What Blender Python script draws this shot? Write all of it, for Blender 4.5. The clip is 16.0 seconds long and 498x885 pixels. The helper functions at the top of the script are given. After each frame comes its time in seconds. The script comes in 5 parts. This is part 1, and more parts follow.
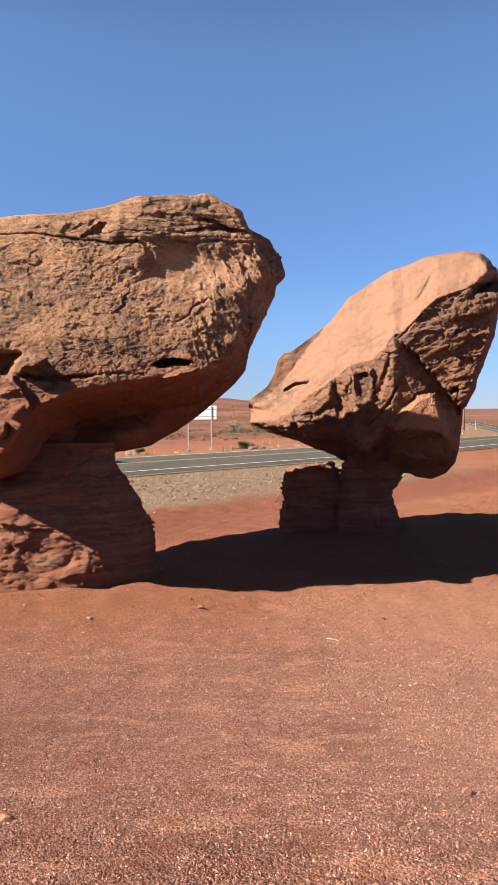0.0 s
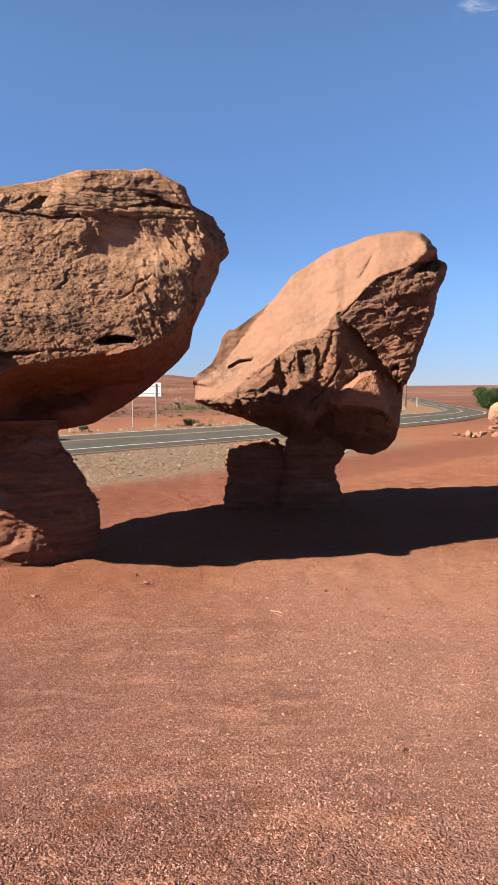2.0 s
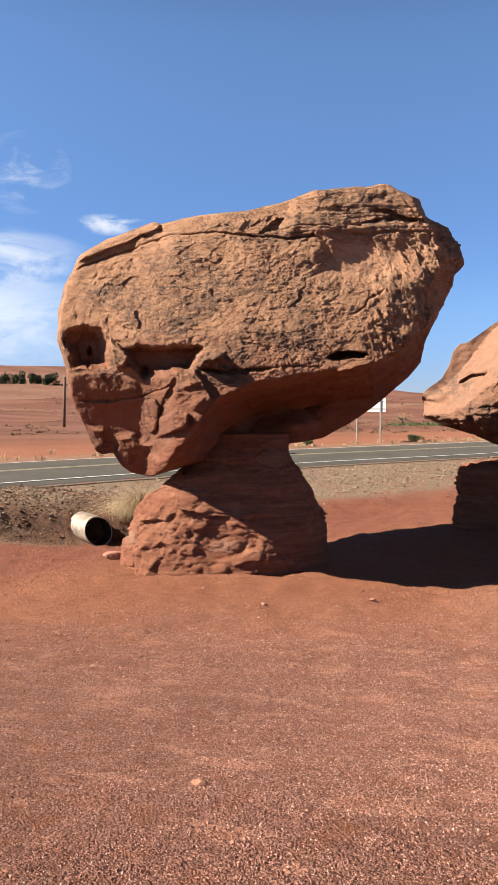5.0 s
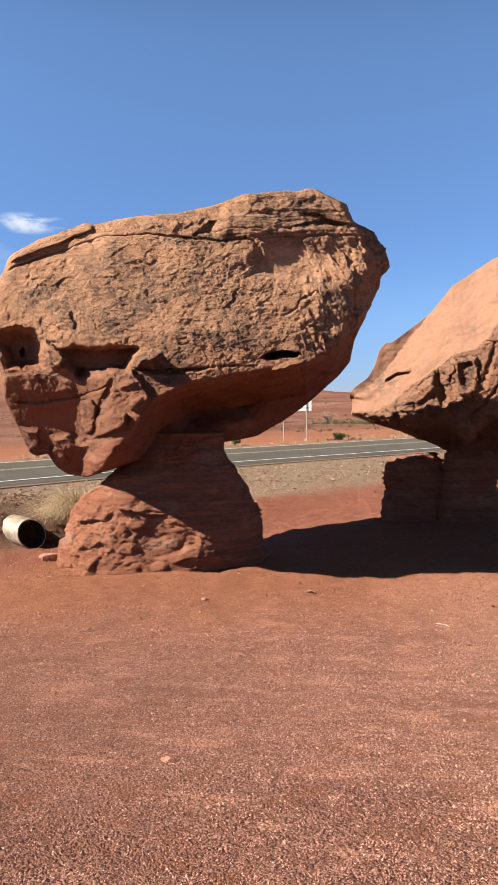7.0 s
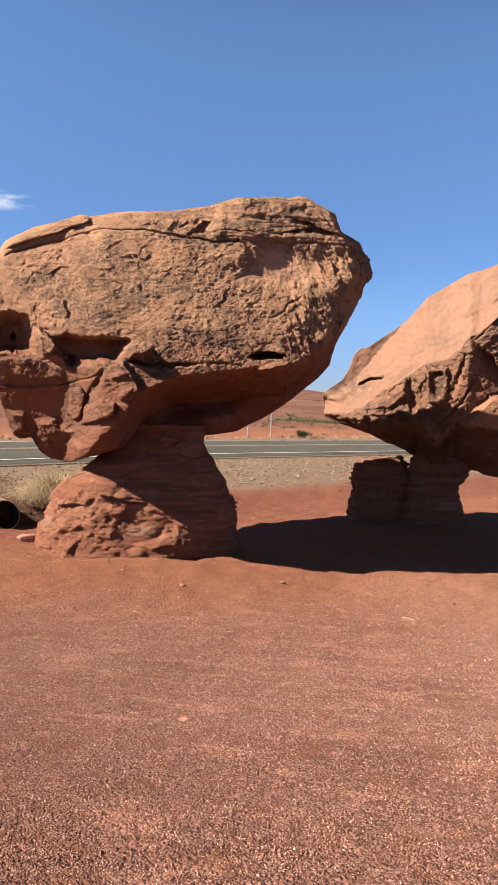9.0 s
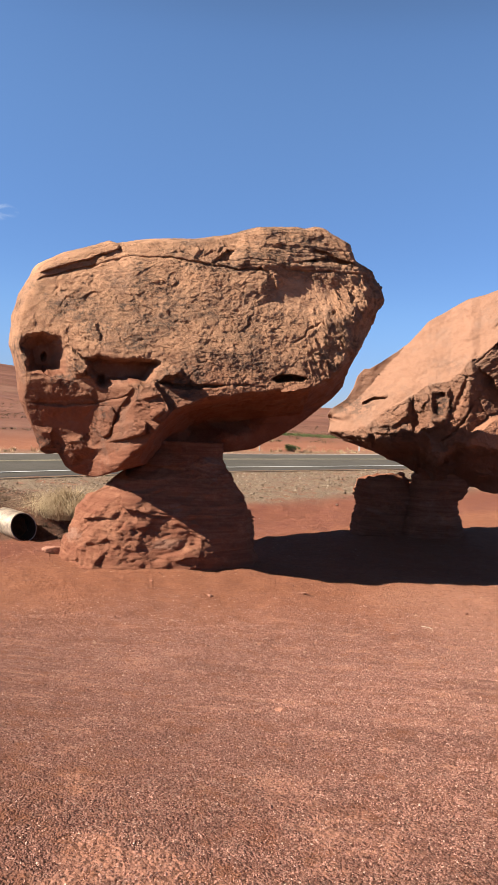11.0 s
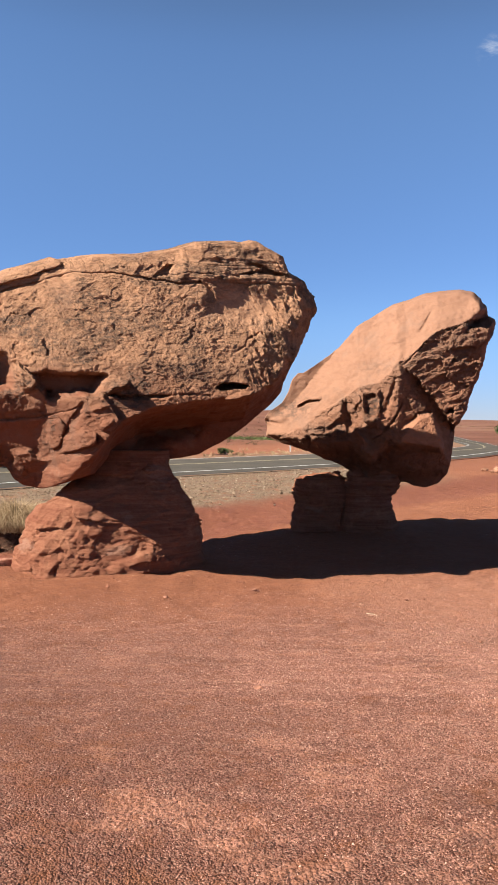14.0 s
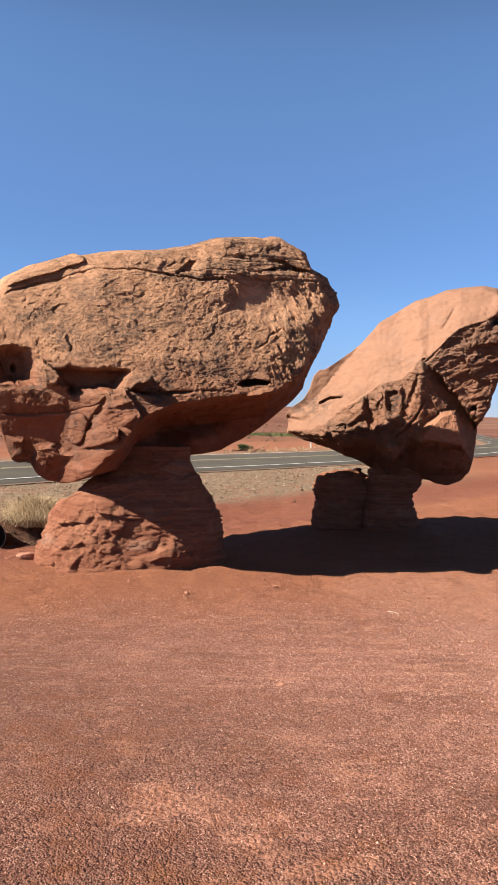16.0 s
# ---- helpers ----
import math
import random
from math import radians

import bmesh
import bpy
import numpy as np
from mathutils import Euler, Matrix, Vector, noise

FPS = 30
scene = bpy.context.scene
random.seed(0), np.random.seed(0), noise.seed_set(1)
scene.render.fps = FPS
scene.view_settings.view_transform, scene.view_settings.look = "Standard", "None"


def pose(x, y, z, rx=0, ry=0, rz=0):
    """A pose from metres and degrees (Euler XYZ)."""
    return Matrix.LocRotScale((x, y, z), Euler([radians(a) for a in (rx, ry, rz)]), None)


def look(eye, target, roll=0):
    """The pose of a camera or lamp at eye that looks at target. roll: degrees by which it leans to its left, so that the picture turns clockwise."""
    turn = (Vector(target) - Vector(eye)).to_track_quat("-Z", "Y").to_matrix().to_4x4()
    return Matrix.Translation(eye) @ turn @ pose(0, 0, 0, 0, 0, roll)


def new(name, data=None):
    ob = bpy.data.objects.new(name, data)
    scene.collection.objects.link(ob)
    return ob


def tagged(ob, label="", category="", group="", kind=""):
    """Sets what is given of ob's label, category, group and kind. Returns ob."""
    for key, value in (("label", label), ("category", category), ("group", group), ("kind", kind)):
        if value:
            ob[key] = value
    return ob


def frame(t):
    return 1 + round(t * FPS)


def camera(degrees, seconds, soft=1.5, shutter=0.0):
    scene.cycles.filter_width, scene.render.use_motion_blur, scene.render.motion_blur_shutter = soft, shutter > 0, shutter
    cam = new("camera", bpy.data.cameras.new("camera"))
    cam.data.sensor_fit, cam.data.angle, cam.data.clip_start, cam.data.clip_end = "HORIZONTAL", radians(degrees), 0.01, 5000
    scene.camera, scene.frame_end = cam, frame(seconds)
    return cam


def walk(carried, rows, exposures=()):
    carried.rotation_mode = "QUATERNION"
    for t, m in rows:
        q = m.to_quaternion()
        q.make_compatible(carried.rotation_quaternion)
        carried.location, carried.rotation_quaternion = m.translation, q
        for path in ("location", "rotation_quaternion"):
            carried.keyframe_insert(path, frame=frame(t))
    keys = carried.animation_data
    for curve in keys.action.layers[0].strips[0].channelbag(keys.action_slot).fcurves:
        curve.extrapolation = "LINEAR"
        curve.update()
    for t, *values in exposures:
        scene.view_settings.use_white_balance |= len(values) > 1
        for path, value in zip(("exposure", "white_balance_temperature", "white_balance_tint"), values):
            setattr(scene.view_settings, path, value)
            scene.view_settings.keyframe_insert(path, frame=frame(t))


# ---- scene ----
cam = camera(36.2, 16.0)
PATH = [
    (0, (-0.023, -0.315, 1.478), (-0.018, 1.684, 1.391), -0.3),
    (0.5, (-0.026, -0.358, 1.479), (0.021, 1.639, 1.392), -0.3),
    (1, (-0.015, -0.386, 1.477), (0.194, 1.599, 1.359), -0.1),
    (1.5, (-0.011, -0.43, 1.502), (0.267, 1.546, 1.363), -0.0),
    (2, (-0.013, -0.413, 1.483), (0.135, 1.576, 1.335), -0.3),
    (2.5, (-0.029, -0.349, 1.474), (0.001, 1.645, 1.321), -0.3),
    (3, (-0.042, -0.402, 1.484), (-0.144, 1.59, 1.337), -0.9),
    (3.5, (-0.07, -0.397, 1.484), (-0.347, 1.579, 1.34), -0.6),
    (4, (-0.089, -0.44, 1.473), (-0.475, 1.518, 1.34), -0.3),
    (4.5, (-0.093, -0.4, 1.486), (-0.521, 1.55, 1.37), -0.2),
    (6.8, (-0.213, -0.573, 1.447), (-0.576, 1.391, 1.353), 0.1),
    (7, (-0.22, -0.629, 1.463), (-0.455, 1.354, 1.357), -0.8),
    (7.5, (-0.156, -0.775, 1.483), (-0.18, 1.221, 1.357), -1.3),
    (8, (-0.185, -0.895, 1.52), (-0.074, 1.097, 1.383), -1.2),
    (8.5, (-0.352, -1.04, 1.549), (-0.264, 0.953, 1.405), -0.7),
    (9, (-0.491, -1.093, 1.514), (-0.619, 0.899, 1.392), 2.6),
    (9.5, (-0.642, -1.194, 1.489), (-0.798, 0.799, 1.421), 4.6),
    (9.7, (-0.716, -1.268, 1.49), (-0.836, 0.728, 1.433), 4.9),
    (11.8, (-1.216, -1.984, 1.656), (-1.204, 0.014, 1.555), 0.4),
    (12, (-1.243, -2.057, 1.658), (-1.152, -0.061, 1.569), 0.1),
    (12.5, (-1.331, -2.158, 1.651), (-1.151, -0.169, 1.561), 0.4),
    (13, (-1.361, -2.187, 1.645), (-1.234, -0.193, 1.553), 1.2),
    (13.5, (-1.359, -2.206, 1.635), (-1.263, -0.21, 1.551), 1.3),
    (14, (-1.345, -2.241, 1.643), (-1.235, -0.245, 1.571), 1.1),
    (14.5, (-1.334, -2.241, 1.638), (-1.214, -0.246, 1.571), 0.8),
    (15, (-1.34, -2.234, 1.633), (-1.225, -0.239, 1.554), 0.9),
    (15.5, (-1.359, -2.246, 1.643), (-1.273, -0.25, 1.557), 1.1),
    (16, (-1.369, -2.239, 1.646), (-1.311, -0.242, 1.563), 1.4),
]
walk(cam, [(t, look(eye, target, roll)) for t, eye, target, roll in PATH], [(0, 1.82, 6700, 10), (1.5, 1.73, 6650, 10), (3, 1.82, 6700, 10), (8.5, 1.79, 6700, 10), (9.6, 1.74, 6650, 10), (16, 1.74, 6700, 10)])

# ---- light ----
SUN_AZ, SUN_EL = 253.0, 36.0          # compass bearing of the sun from +y, and its height
world = bpy.data.worlds.new("sky")
scene.world = world
world.use_nodes = True
wn = world.node_tree.nodes
sky = wn.new("ShaderNodeTexSky")
sky.sky_type, sky.sun_disc = "NISHITA", False
sky.sun_elevation, sky.sun_rotation = radians(SUN_EL), radians(SUN_AZ)
sky.altitude, sky.air_density, sky.dust_density, sky.ozone_density = 1200, 1.0, 0.0, 4.0
wn["Background"].inputs[1].default_value = 0.0395
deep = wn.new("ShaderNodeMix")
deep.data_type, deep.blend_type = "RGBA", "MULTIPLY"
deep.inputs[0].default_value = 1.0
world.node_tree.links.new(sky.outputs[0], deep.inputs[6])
aloft = wn.new("ShaderNodeSeparateXYZ")
world.node_tree.links.new(wn.new("ShaderNodeTexCoord").outputs["Generated"], aloft.inputs[0])
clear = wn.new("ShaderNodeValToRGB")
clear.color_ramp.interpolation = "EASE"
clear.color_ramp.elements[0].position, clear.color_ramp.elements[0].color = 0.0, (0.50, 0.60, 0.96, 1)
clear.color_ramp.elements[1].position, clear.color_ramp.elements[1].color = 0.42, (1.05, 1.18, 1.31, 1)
# overhead sky, out of view, dimmed and warmed to deepen and redden shadows
zenith_tint = clear.color_ramp.elements.new(0.78)
zenith_tint.color = (0.38, 0.13, 0.04, 1)
upper_tint = clear.color_ramp.elements.new(0.60)
upper_tint.color = (0.56, 0.34, 0.22, 1)
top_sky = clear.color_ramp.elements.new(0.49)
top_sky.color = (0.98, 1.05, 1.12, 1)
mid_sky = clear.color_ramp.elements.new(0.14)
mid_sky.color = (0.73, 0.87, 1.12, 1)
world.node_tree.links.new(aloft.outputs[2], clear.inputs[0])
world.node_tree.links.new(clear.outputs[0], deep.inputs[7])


def cloud(below, way, wide, high, grain, amount, cut):
    """Thin wisps of cloud round one direction of the sky."""
    way = Vector(way).normalized()
    side = way.cross(Vector((0, 0, 1))).normalized()
    rise = side.cross(way)
    links, made = world.node_tree.links, []

    def op(kind, a, b):
        n = wn.new("ShaderNodeMath")
        n.operation = kind
        for i, v in enumerate((a, b)):
            if isinstance(v, bpy.types.NodeSocket):
                links.new(v, n.inputs[i])
            else:
                n.inputs[i].default_value = v
        return n.outputs[0]
    coord = wn.new("ShaderNodeTexCoord").outputs["Generated"]
    for axis, size in ((side, wide), (rise, high)):
        d = wn.new("ShaderNodeVectorMath")
        d.operation = "DOT_PRODUCT"
        links.new(coord, d.inputs[0])
        d.inputs[1].default_value = axis
        made.append(op("POWER", op("ABSOLUTE", op("DIVIDE", op("SUBTRACT", d.outputs["Value"], axis.dot(way)), size), 0.0), 2.0))
    fade = op("MAXIMUM", op("SUBTRACT", 1.0, op("ADD", *made)), 0.0)
    warp = wn.new("ShaderNodeMapping")
    warp.inputs["Scale"].default_value = (1, 1, 2.6)
    links.new(coord, warp.inputs[0])
    tex = wn.new("ShaderNodeTexNoise")
    tex.inputs["Scale"].default_value, tex.inputs["Detail"].default_value, tex.inputs["Roughness"].default_value = grain, 7, 0.6
    tex.inputs["Distortion"].default_value = 0.6
    links.new(warp.outputs[0], tex.inputs[0])
    r = wn.new("ShaderNodeMapRange")
    r.interpolation_type = "SMOOTHSTEP"
    r.inputs["From Min"].default_value, r.inputs["From Max"].default_value = cut, cut + 0.3
    r.inputs["To Max"].default_value = amount
    links.new(tex.outputs[0], r.inputs["Value"])
    front = wn.new("ShaderNodeVectorMath")
    front.operation = "DOT_PRODUCT"
    links.new(coord, front.inputs[0])
    front.inputs[1].default_value = way
    mask = op("MULTIPLY", op("MULTIPLY", r.outputs[0], fade), op("GREATER_THAN", front.outputs["Value"], 0.0))
    m = wn.new("ShaderNodeMix")
    m.data_type = "RGBA"
    links.new(mask, m.inputs[0])
    links.new(below, m.inputs[6])
    m.inputs[7].default_value = (7.2, 7.6, 8.2, 1)
    return m.outputs[2]


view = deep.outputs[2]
view = cloud(view, (0.3186, 0.8534, 0.4126), 0.026, 0.022, 24, 0.45, 0.44)
view = cloud(view, (0.3616, 0.8369, 0.4109), 0.018, 0.020, 30, 0.5, 0.42)
view = cloud(view, (-0.52, 0.85, 0.175), 0.15, 0.045, 9, 0.75, 0.36)
view = cloud(view, (-0.56, 0.85, 0.105), 0.20, 0.080, 7, 0.75, 0.28)
view = cloud(view, (-0.46, 0.845, 0.275), 0.06, 0.05, 16, 0.5, 0.46)
view = cloud(view, (-0.375, 0.905, 0.222), 0.05, 0.014, 18, 0.8, 0.40)
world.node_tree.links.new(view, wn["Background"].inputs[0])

sun = new("sun", bpy.data.lights.new("sun", "SUN"))
sun.data.energy, sun.data.angle, sun.data.color = 4.5, radians(0.53), (1.0, 0.945, 0.87)
az, el = radians(SUN_AZ), radians(SUN_EL)
to_sun = Vector((math.sin(az) * math.cos(el), math.cos(az) * math.cos(el), math.sin(el)))
sun.matrix_world = Matrix.Translation((-30, -10, 40)) @ to_sun.to_track_quat("Z", "Y").to_matrix().to_4x4()


# ---- noise ----
def lattice(i, j, k, seed):
    h = (i * 374761393 + j * 668265263 + k * 2147483647 + seed * 974634777) & 0xFFFFFFFF
    h = ((h ^ (h >> 13)) * 1274126177) & 0xFFFFFFFF
    h = ((h ^ (h >> 16)) * 2246822519) & 0xFFFFFFFF
    return (h ^ (h >> 15)) & 0xFFFF


def grad_noise(p, seed=0):
    """Gradient noise, about -1 to 1, at the rows of p."""
    c = np.floor(p).astype(np.int64)
    f = p - c
    s = f * f * f * (f * (f * 6 - 15) + 10)
    total = np.zeros(len(p))
    for dx in (0, 1):
        for dy in (0, 1):
            for dz in (0, 1):
                h = lattice(c[:, 0] + dx, c[:, 1] + dy, c[:, 2] + dz, seed)
                a = h * (2 * math.pi / 256.0)
                cz = ((h >> 8) / 127.5) - 1
                r = np.sqrt(np.maximum(0, 1 - cz * cz))
                g = np.cos(a) * r * (f[:, 0] - dx) + np.sin(a) * r * (f[:, 1] - dy) + cz * (f[:, 2] - dz)
                wx = s[:, 0] if dx else 1 - s[:, 0]
                wy = s[:, 1] if dy else 1 - s[:, 1]
                wz = s[:, 2] if dz else 1 - s[:, 2]
                total += g * wx * wy * wz
    return total * 1.5


def fbm(p, octaves=4, seed=0, gain=0.5):
    v, a = np.zeros(len(p)), 1.0
    for o in range(octaves):
        v += a * grad_noise(p * 2.0 ** o, seed + o * 17)
        a *= gain
    return v


def cells(p, seed=0):
    """Distances to the nearest and the second nearest scattered point."""
    c = np.floor(p).astype(np.int64)
    d1, d2, tone = np.full(len(p), 9.0), np.full(len(p), 9.0), np.zeros(len(p))
    for dx in (-1, 0, 1):
        for dy in (-1, 0, 1):
            for dz in (-1, 0, 1):
                q = c + (dx, dy, dz)
                o = [lattice(q[:, 0], q[:, 1], q[:, 2], seed + n) / 65535.0 for n in (1, 2, 3)]
                d = np.sqrt(sum((q[:, n] + o[n] - p[:, n]) ** 2 for n in range(3)))
                d2 = np.minimum(d2, np.maximum(d1, d))
                tone = np.where(d < d1, lattice(q[:, 0], q[:, 1], q[:, 2], seed + 9) / 65535.0, tone)
                d1 = np.minimum(d1, d)
    return d1, d2, tone


def blocks(p, size, seed, warp=0.35):
    """Broken faces: each block stands at a height of its own, with a joint round it."""
    q = p / np.array(size)
    q = q + warp * np.stack([fbm(q * 1.3, 2, seed + 21), fbm(q * 1.3, 2, seed + 22), fbm(q * 1.3, 2, seed + 23)], -1)
    d1, d2, tone = cells(q, seed)
    return (tone - 0.5) * smooth(0, 0.16, d2 - d1) - 0.30 * (1 - smooth(0, 0.09, d2 - d1))


def facets(p, size, seed, warp=0.2, tilt=1.0):
    """Angular broken stone: every piece has a height and a slope of its own."""
    q = p / np.array(size)
    q = q + warp * np.stack([fbm(q * 1.3, 2, seed + 21), fbm(q * 1.3, 2, seed + 22), fbm(q * 1.3, 2, seed + 23)], -1)
    c = np.floor(q).astype(np.int64)
    d1, h = np.full(len(q), 9.0), np.zeros(len(q))
    for dx in (-1, 0, 1):
        for dy in (-1, 0, 1):
            for dz in (-1, 0, 1):
                k = c + (dx, dy, dz)
                o = [lattice(k[:, 0], k[:, 1], k[:, 2], seed + n) / 65535.0 for n in range(1, 8)]
                e = [q[:, n] - k[:, n] - o[n] for n in range(3)]
                d = e[0] ** 2 + e[1] ** 2 + e[2] ** 2
                near = d < d1
                h = np.where(near, 0.8 * (o[3] - 0.5) + tilt * sum((o[4 + n] - 0.5) * 2 * e[n] for n in range(3)), h)
                d1 = np.where(near, d, d1)
    return h


def ridged(p, octaves, seed):
    v, a = np.zeros(len(p)), 1.0
    for o in range(octaves):
        v += a * (1 - 2 * np.abs(grad_noise(p * 2.1 ** o, seed + 13 * o)))
        a *= 0.55
    return v - 0.6


def smooth(a, b, x):
    t = np.clip((x - a) / (b - a), 0, 1)
    return t * t * (3 - 2 * t)


def softmin(k, *fields):
    low = np.minimum.reduce(fields)
    return low - np.log(sum(np.exp(-k * (f - low)) for f in fields)) / k


# ---- materials ----
ALBEDO_SCALE = 0.66          # scales every base colour down, so bounce light fills shadows less


class Nodes:
    def __init__(self, name):
        self.mat = bpy.data.materials.new(name)
        self.mat.use_nodes = True
        self.tree = self.mat.node_tree
        self.bsdf = self.tree.nodes["Principled BSDF"]
        self.coord = self.tree.nodes.new("ShaderNodeTexCoord").outputs["Object"]

    def link(self, a, b):
        self.tree.links.new(a, b)

    def feed(self, node, key, value):
        if isinstance(value, bpy.types.NodeSocket):
            self.link(value, node.inputs[key])
        else:
            node.inputs[key].default_value = value

    def noise(self, scale, detail=6, rough=0.55, stretch=(1, 1, 1), shift=(0, 0, 0), distort=0.0):
        m = self.tree.nodes.new("ShaderNodeMapping")
        m.inputs["Scale"].default_value, m.inputs["Location"].default_value = stretch, shift
        self.link(self.coord, m.inputs[0])
        n = self.tree.nodes.new("ShaderNodeTexNoise")
        n.inputs["Scale"].default_value, n.inputs["Detail"].default_value = scale, detail
        n.inputs["Roughness"].default_value, n.inputs["Distortion"].default_value = rough, distort
        self.link(m.outputs[0], n.inputs[0])
        return n.outputs[0]

    def cell(self, scale, feature="F1", stretch=(1, 1, 1), out=0):
        m = self.tree.nodes.new("ShaderNodeMapping")
        m.inputs["Scale"].default_value = stretch
        self.link(self.coord, m.inputs[0])
        n = self.tree.nodes.new("ShaderNodeTexVoronoi")
        n.feature = feature
        n.inputs["Scale"].default_value = scale
        self.link(m.outputs[0], n.inputs[0])
        return n.outputs[out]

    def attr(self, name):
        a = self.tree.nodes.new("ShaderNodeAttribute")
        a.attribute_name = name
        return a.outputs["Fac"]

    def random(self):
        return self.tree.nodes.new("ShaderNodeObjectInfo").outputs["Random"]

    def island(self):
        return self.tree.nodes.new("ShaderNodeNewGeometry").outputs["Random Per Island"]

    def ramp(self, x, a, b, lo=0.0, hi=1.0):
        r = self.tree.nodes.new("ShaderNodeMapRange")
        r.interpolation_type = "SMOOTHSTEP"
        for key, v in (("From Min", a), ("From Max", b), ("To Min", lo), ("To Max", hi)):
            r.inputs[key].default_value = v
        self.link(x, r.inputs["Value"])
        return r.outputs["Result"]

    def math(self, op, a, b=0.0):
        m = self.tree.nodes.new("ShaderNodeMath")
        m.operation = op
        self.feed(m, 0, a), self.feed(m, 1, b)
        return m.outputs[0]

    def axis(self, i):
        s = self.tree.nodes.new("ShaderNodeSeparateXYZ")
        self.link(self.coord, s.inputs[0])
        return s.outputs[i]

    def mix(self, fac, a, b, blend="MIX"):
        m = self.tree.nodes.new("ShaderNodeMix")
        m.data_type, m.blend_type = "RGBA", blend
        self.feed(m, 0, fac)
        self.feed(m, 6, a if isinstance(a, bpy.types.NodeSocket) else (*a, 1))
        self.feed(m, 7, b if isinstance(b, bpy.types.NodeSocket) else (*b, 1))
        return m.outputs[2]

    def bump(self, height, distance, strength=1.0, below=None):
        b = self.tree.nodes.new("ShaderNodeBump")
        b.inputs["Distance"].default_value = distance
        self.feed(b, "Strength", strength)
        self.link(height, b.inputs["Height"])
        if below:
            self.link(below, b.inputs["Normal"])
        return b.outputs[0]

    def done(self, colour, rough=0.9, normal=None, metal=0.0, spec=0.3):
        b = self.bsdf
        self.feed(b, "Base Color", self.mix(1.0, colour, (ALBEDO_SCALE, ALBEDO_SCALE, ALBEDO_SCALE), "MULTIPLY"))
        self.feed(b, "Roughness", rough)
        b.inputs["Metallic"].default_value, b.inputs["Specular IOR Level"].default_value = metal, spec
        if normal:
            self.link(normal, b.inputs["Normal"])
        return self.mat


def cap_rock(name, tan, red, low, high, varnish=0.75, slant=0.0):
    """Weathered sandstone: tan above, redder below, dark desert varnish and pits in patches; undersides and hollows
    painted darker for shade.
    """
    m = Nodes(name)
    big, mid = m.noise(0.9, 5, 0.6), m.noise(4.5, 8, 0.68, (1, 1, 1.9))
    up = m.math("SUBTRACT", m.axis(2), m.math("MULTIPLY", m.axis(0), slant))
    height = m.math("ADD", up, m.math("MULTIPLY", m.math("SUBTRACT", m.noise(1.6, 6, 0.65), 0.5), 1.1))
    base = m.mix(m.ramp(height, low, high), red, tan)
    base = m.mix(m.math("MULTIPLY", m.ramp(mid, 0.44, 0.66, 0, 0.5), m.ramp(m.attr("worn"), 0, 1, 1, 0.5)), base, [c * 0.72 for c in red])
    base = m.mix(m.ramp(m.noise(2.4, 7, 0.7, (1, 1, 2.2), (7, 3, 1)), 0.52, 0.70, 0, 0.6), base, m.mix(m.ramp(height, low, high), [c * 1.3 for c in red], [c * 1.18 for c in tan]))
    # undersides and hollows: redder stone, with their shade painted into the colour
    base = m.mix(m.math("MULTIPLY", m.attr("shaded"), m.ramp(m.noise(2.1, 5, 0.6, (1, 1, 1.6), (1, 7, 3)), 0.3, 0.65, 0.95, 0.6)), base, (0.150, 0.050, 0.026))
    patch = m.math("MULTIPLY", m.ramp(m.noise(1.1, 5, 0.6, (1, 1, 1.3), (3, 9, 4)), 0.47, 0.60), m.ramp(m.noise(9, 8, 0.78, (1, 1, 1.5)), 0.40, 0.60))
    patch = m.math("MULTIPLY", patch, m.ramp(m.attr("worn"), 0.2, 0.9, 1.0, 0.15))
    base = m.mix(m.math("MULTIPLY", patch, varnish), base, (0.085, 0.060, 0.046))
    raw = m.ramp(m.attr("worn"), 0.0, 0.9, 1.0, 0.25)
    stain = m.math("MULTIPLY", m.attr("stain"), m.ramp(m.noise(6, 8, 0.75, (1, 1, 1.4), (2, 5, 8)), 0.42, 0.58))
    base = m.mix(stain, base, (0.090, 0.064, 0.050))
    base = m.mix(m.ramp(m.noise(1.7, 6, 0.65, (1, 1, 1), (11, 2, 6)), 0.52, 0.66, 0, 0.35), base, (0.26, 0.165, 0.12))
    pits = m.math("MULTIPLY", m.math("MULTIPLY", m.ramp(m.noise(26, 8, 0.75), 0.50, 0.64), m.ramp(big, 0.38, 0.58)), raw)
    base = m.mix(m.math("MULTIPLY", pits, 0.5), base, [c * 0.42 for c in red])
    base = m.mix(m.math("MULTIPLY", m.ramp(m.noise(34, 6, 0.8, (1, 1, 1.3), (4, 9, 2)), 0.34, 0.48, 0.6, 0.0), raw), base, [c * 0.35 for c in red])
    base = m.mix(m.ramp(m.noise(70, 5, 0.7), 0.5, 0.68, 0, 0.6), base, m.mix(m.ramp(height, low, high), [c * 1.35 for c in red], [c * 1.3 for c in tan]))
    n = m.bump(m.noise(7, 9, 0.74, (1, 1, 1.3)), 0.045, m.math("MULTIPLY", raw, 0.65))
    n = m.bump(m.cell(17, "F1", (1, 1, 1.5)), 0.03, m.math("MULTIPLY", m.math("MULTIPLY", raw, m.ramp(m.noise(2.2, 5, 0.6, (1, 1, 1), (5, 5, 5)), 0.42, 0.58)), 0.8), n)
    n = m.bump(m.noise(26, 8, 0.8, (1, 1, 1.4)), 0.036, m.math("MULTIPLY", raw, 0.9), n)
    n = m.bump(m.noise(60, 6, 0.8), 0.013, m.math("ADD", m.math("MULTIPLY", raw, 0.6), 0.12), n)
    return m.done(base, 0.93, n, spec=0.12)


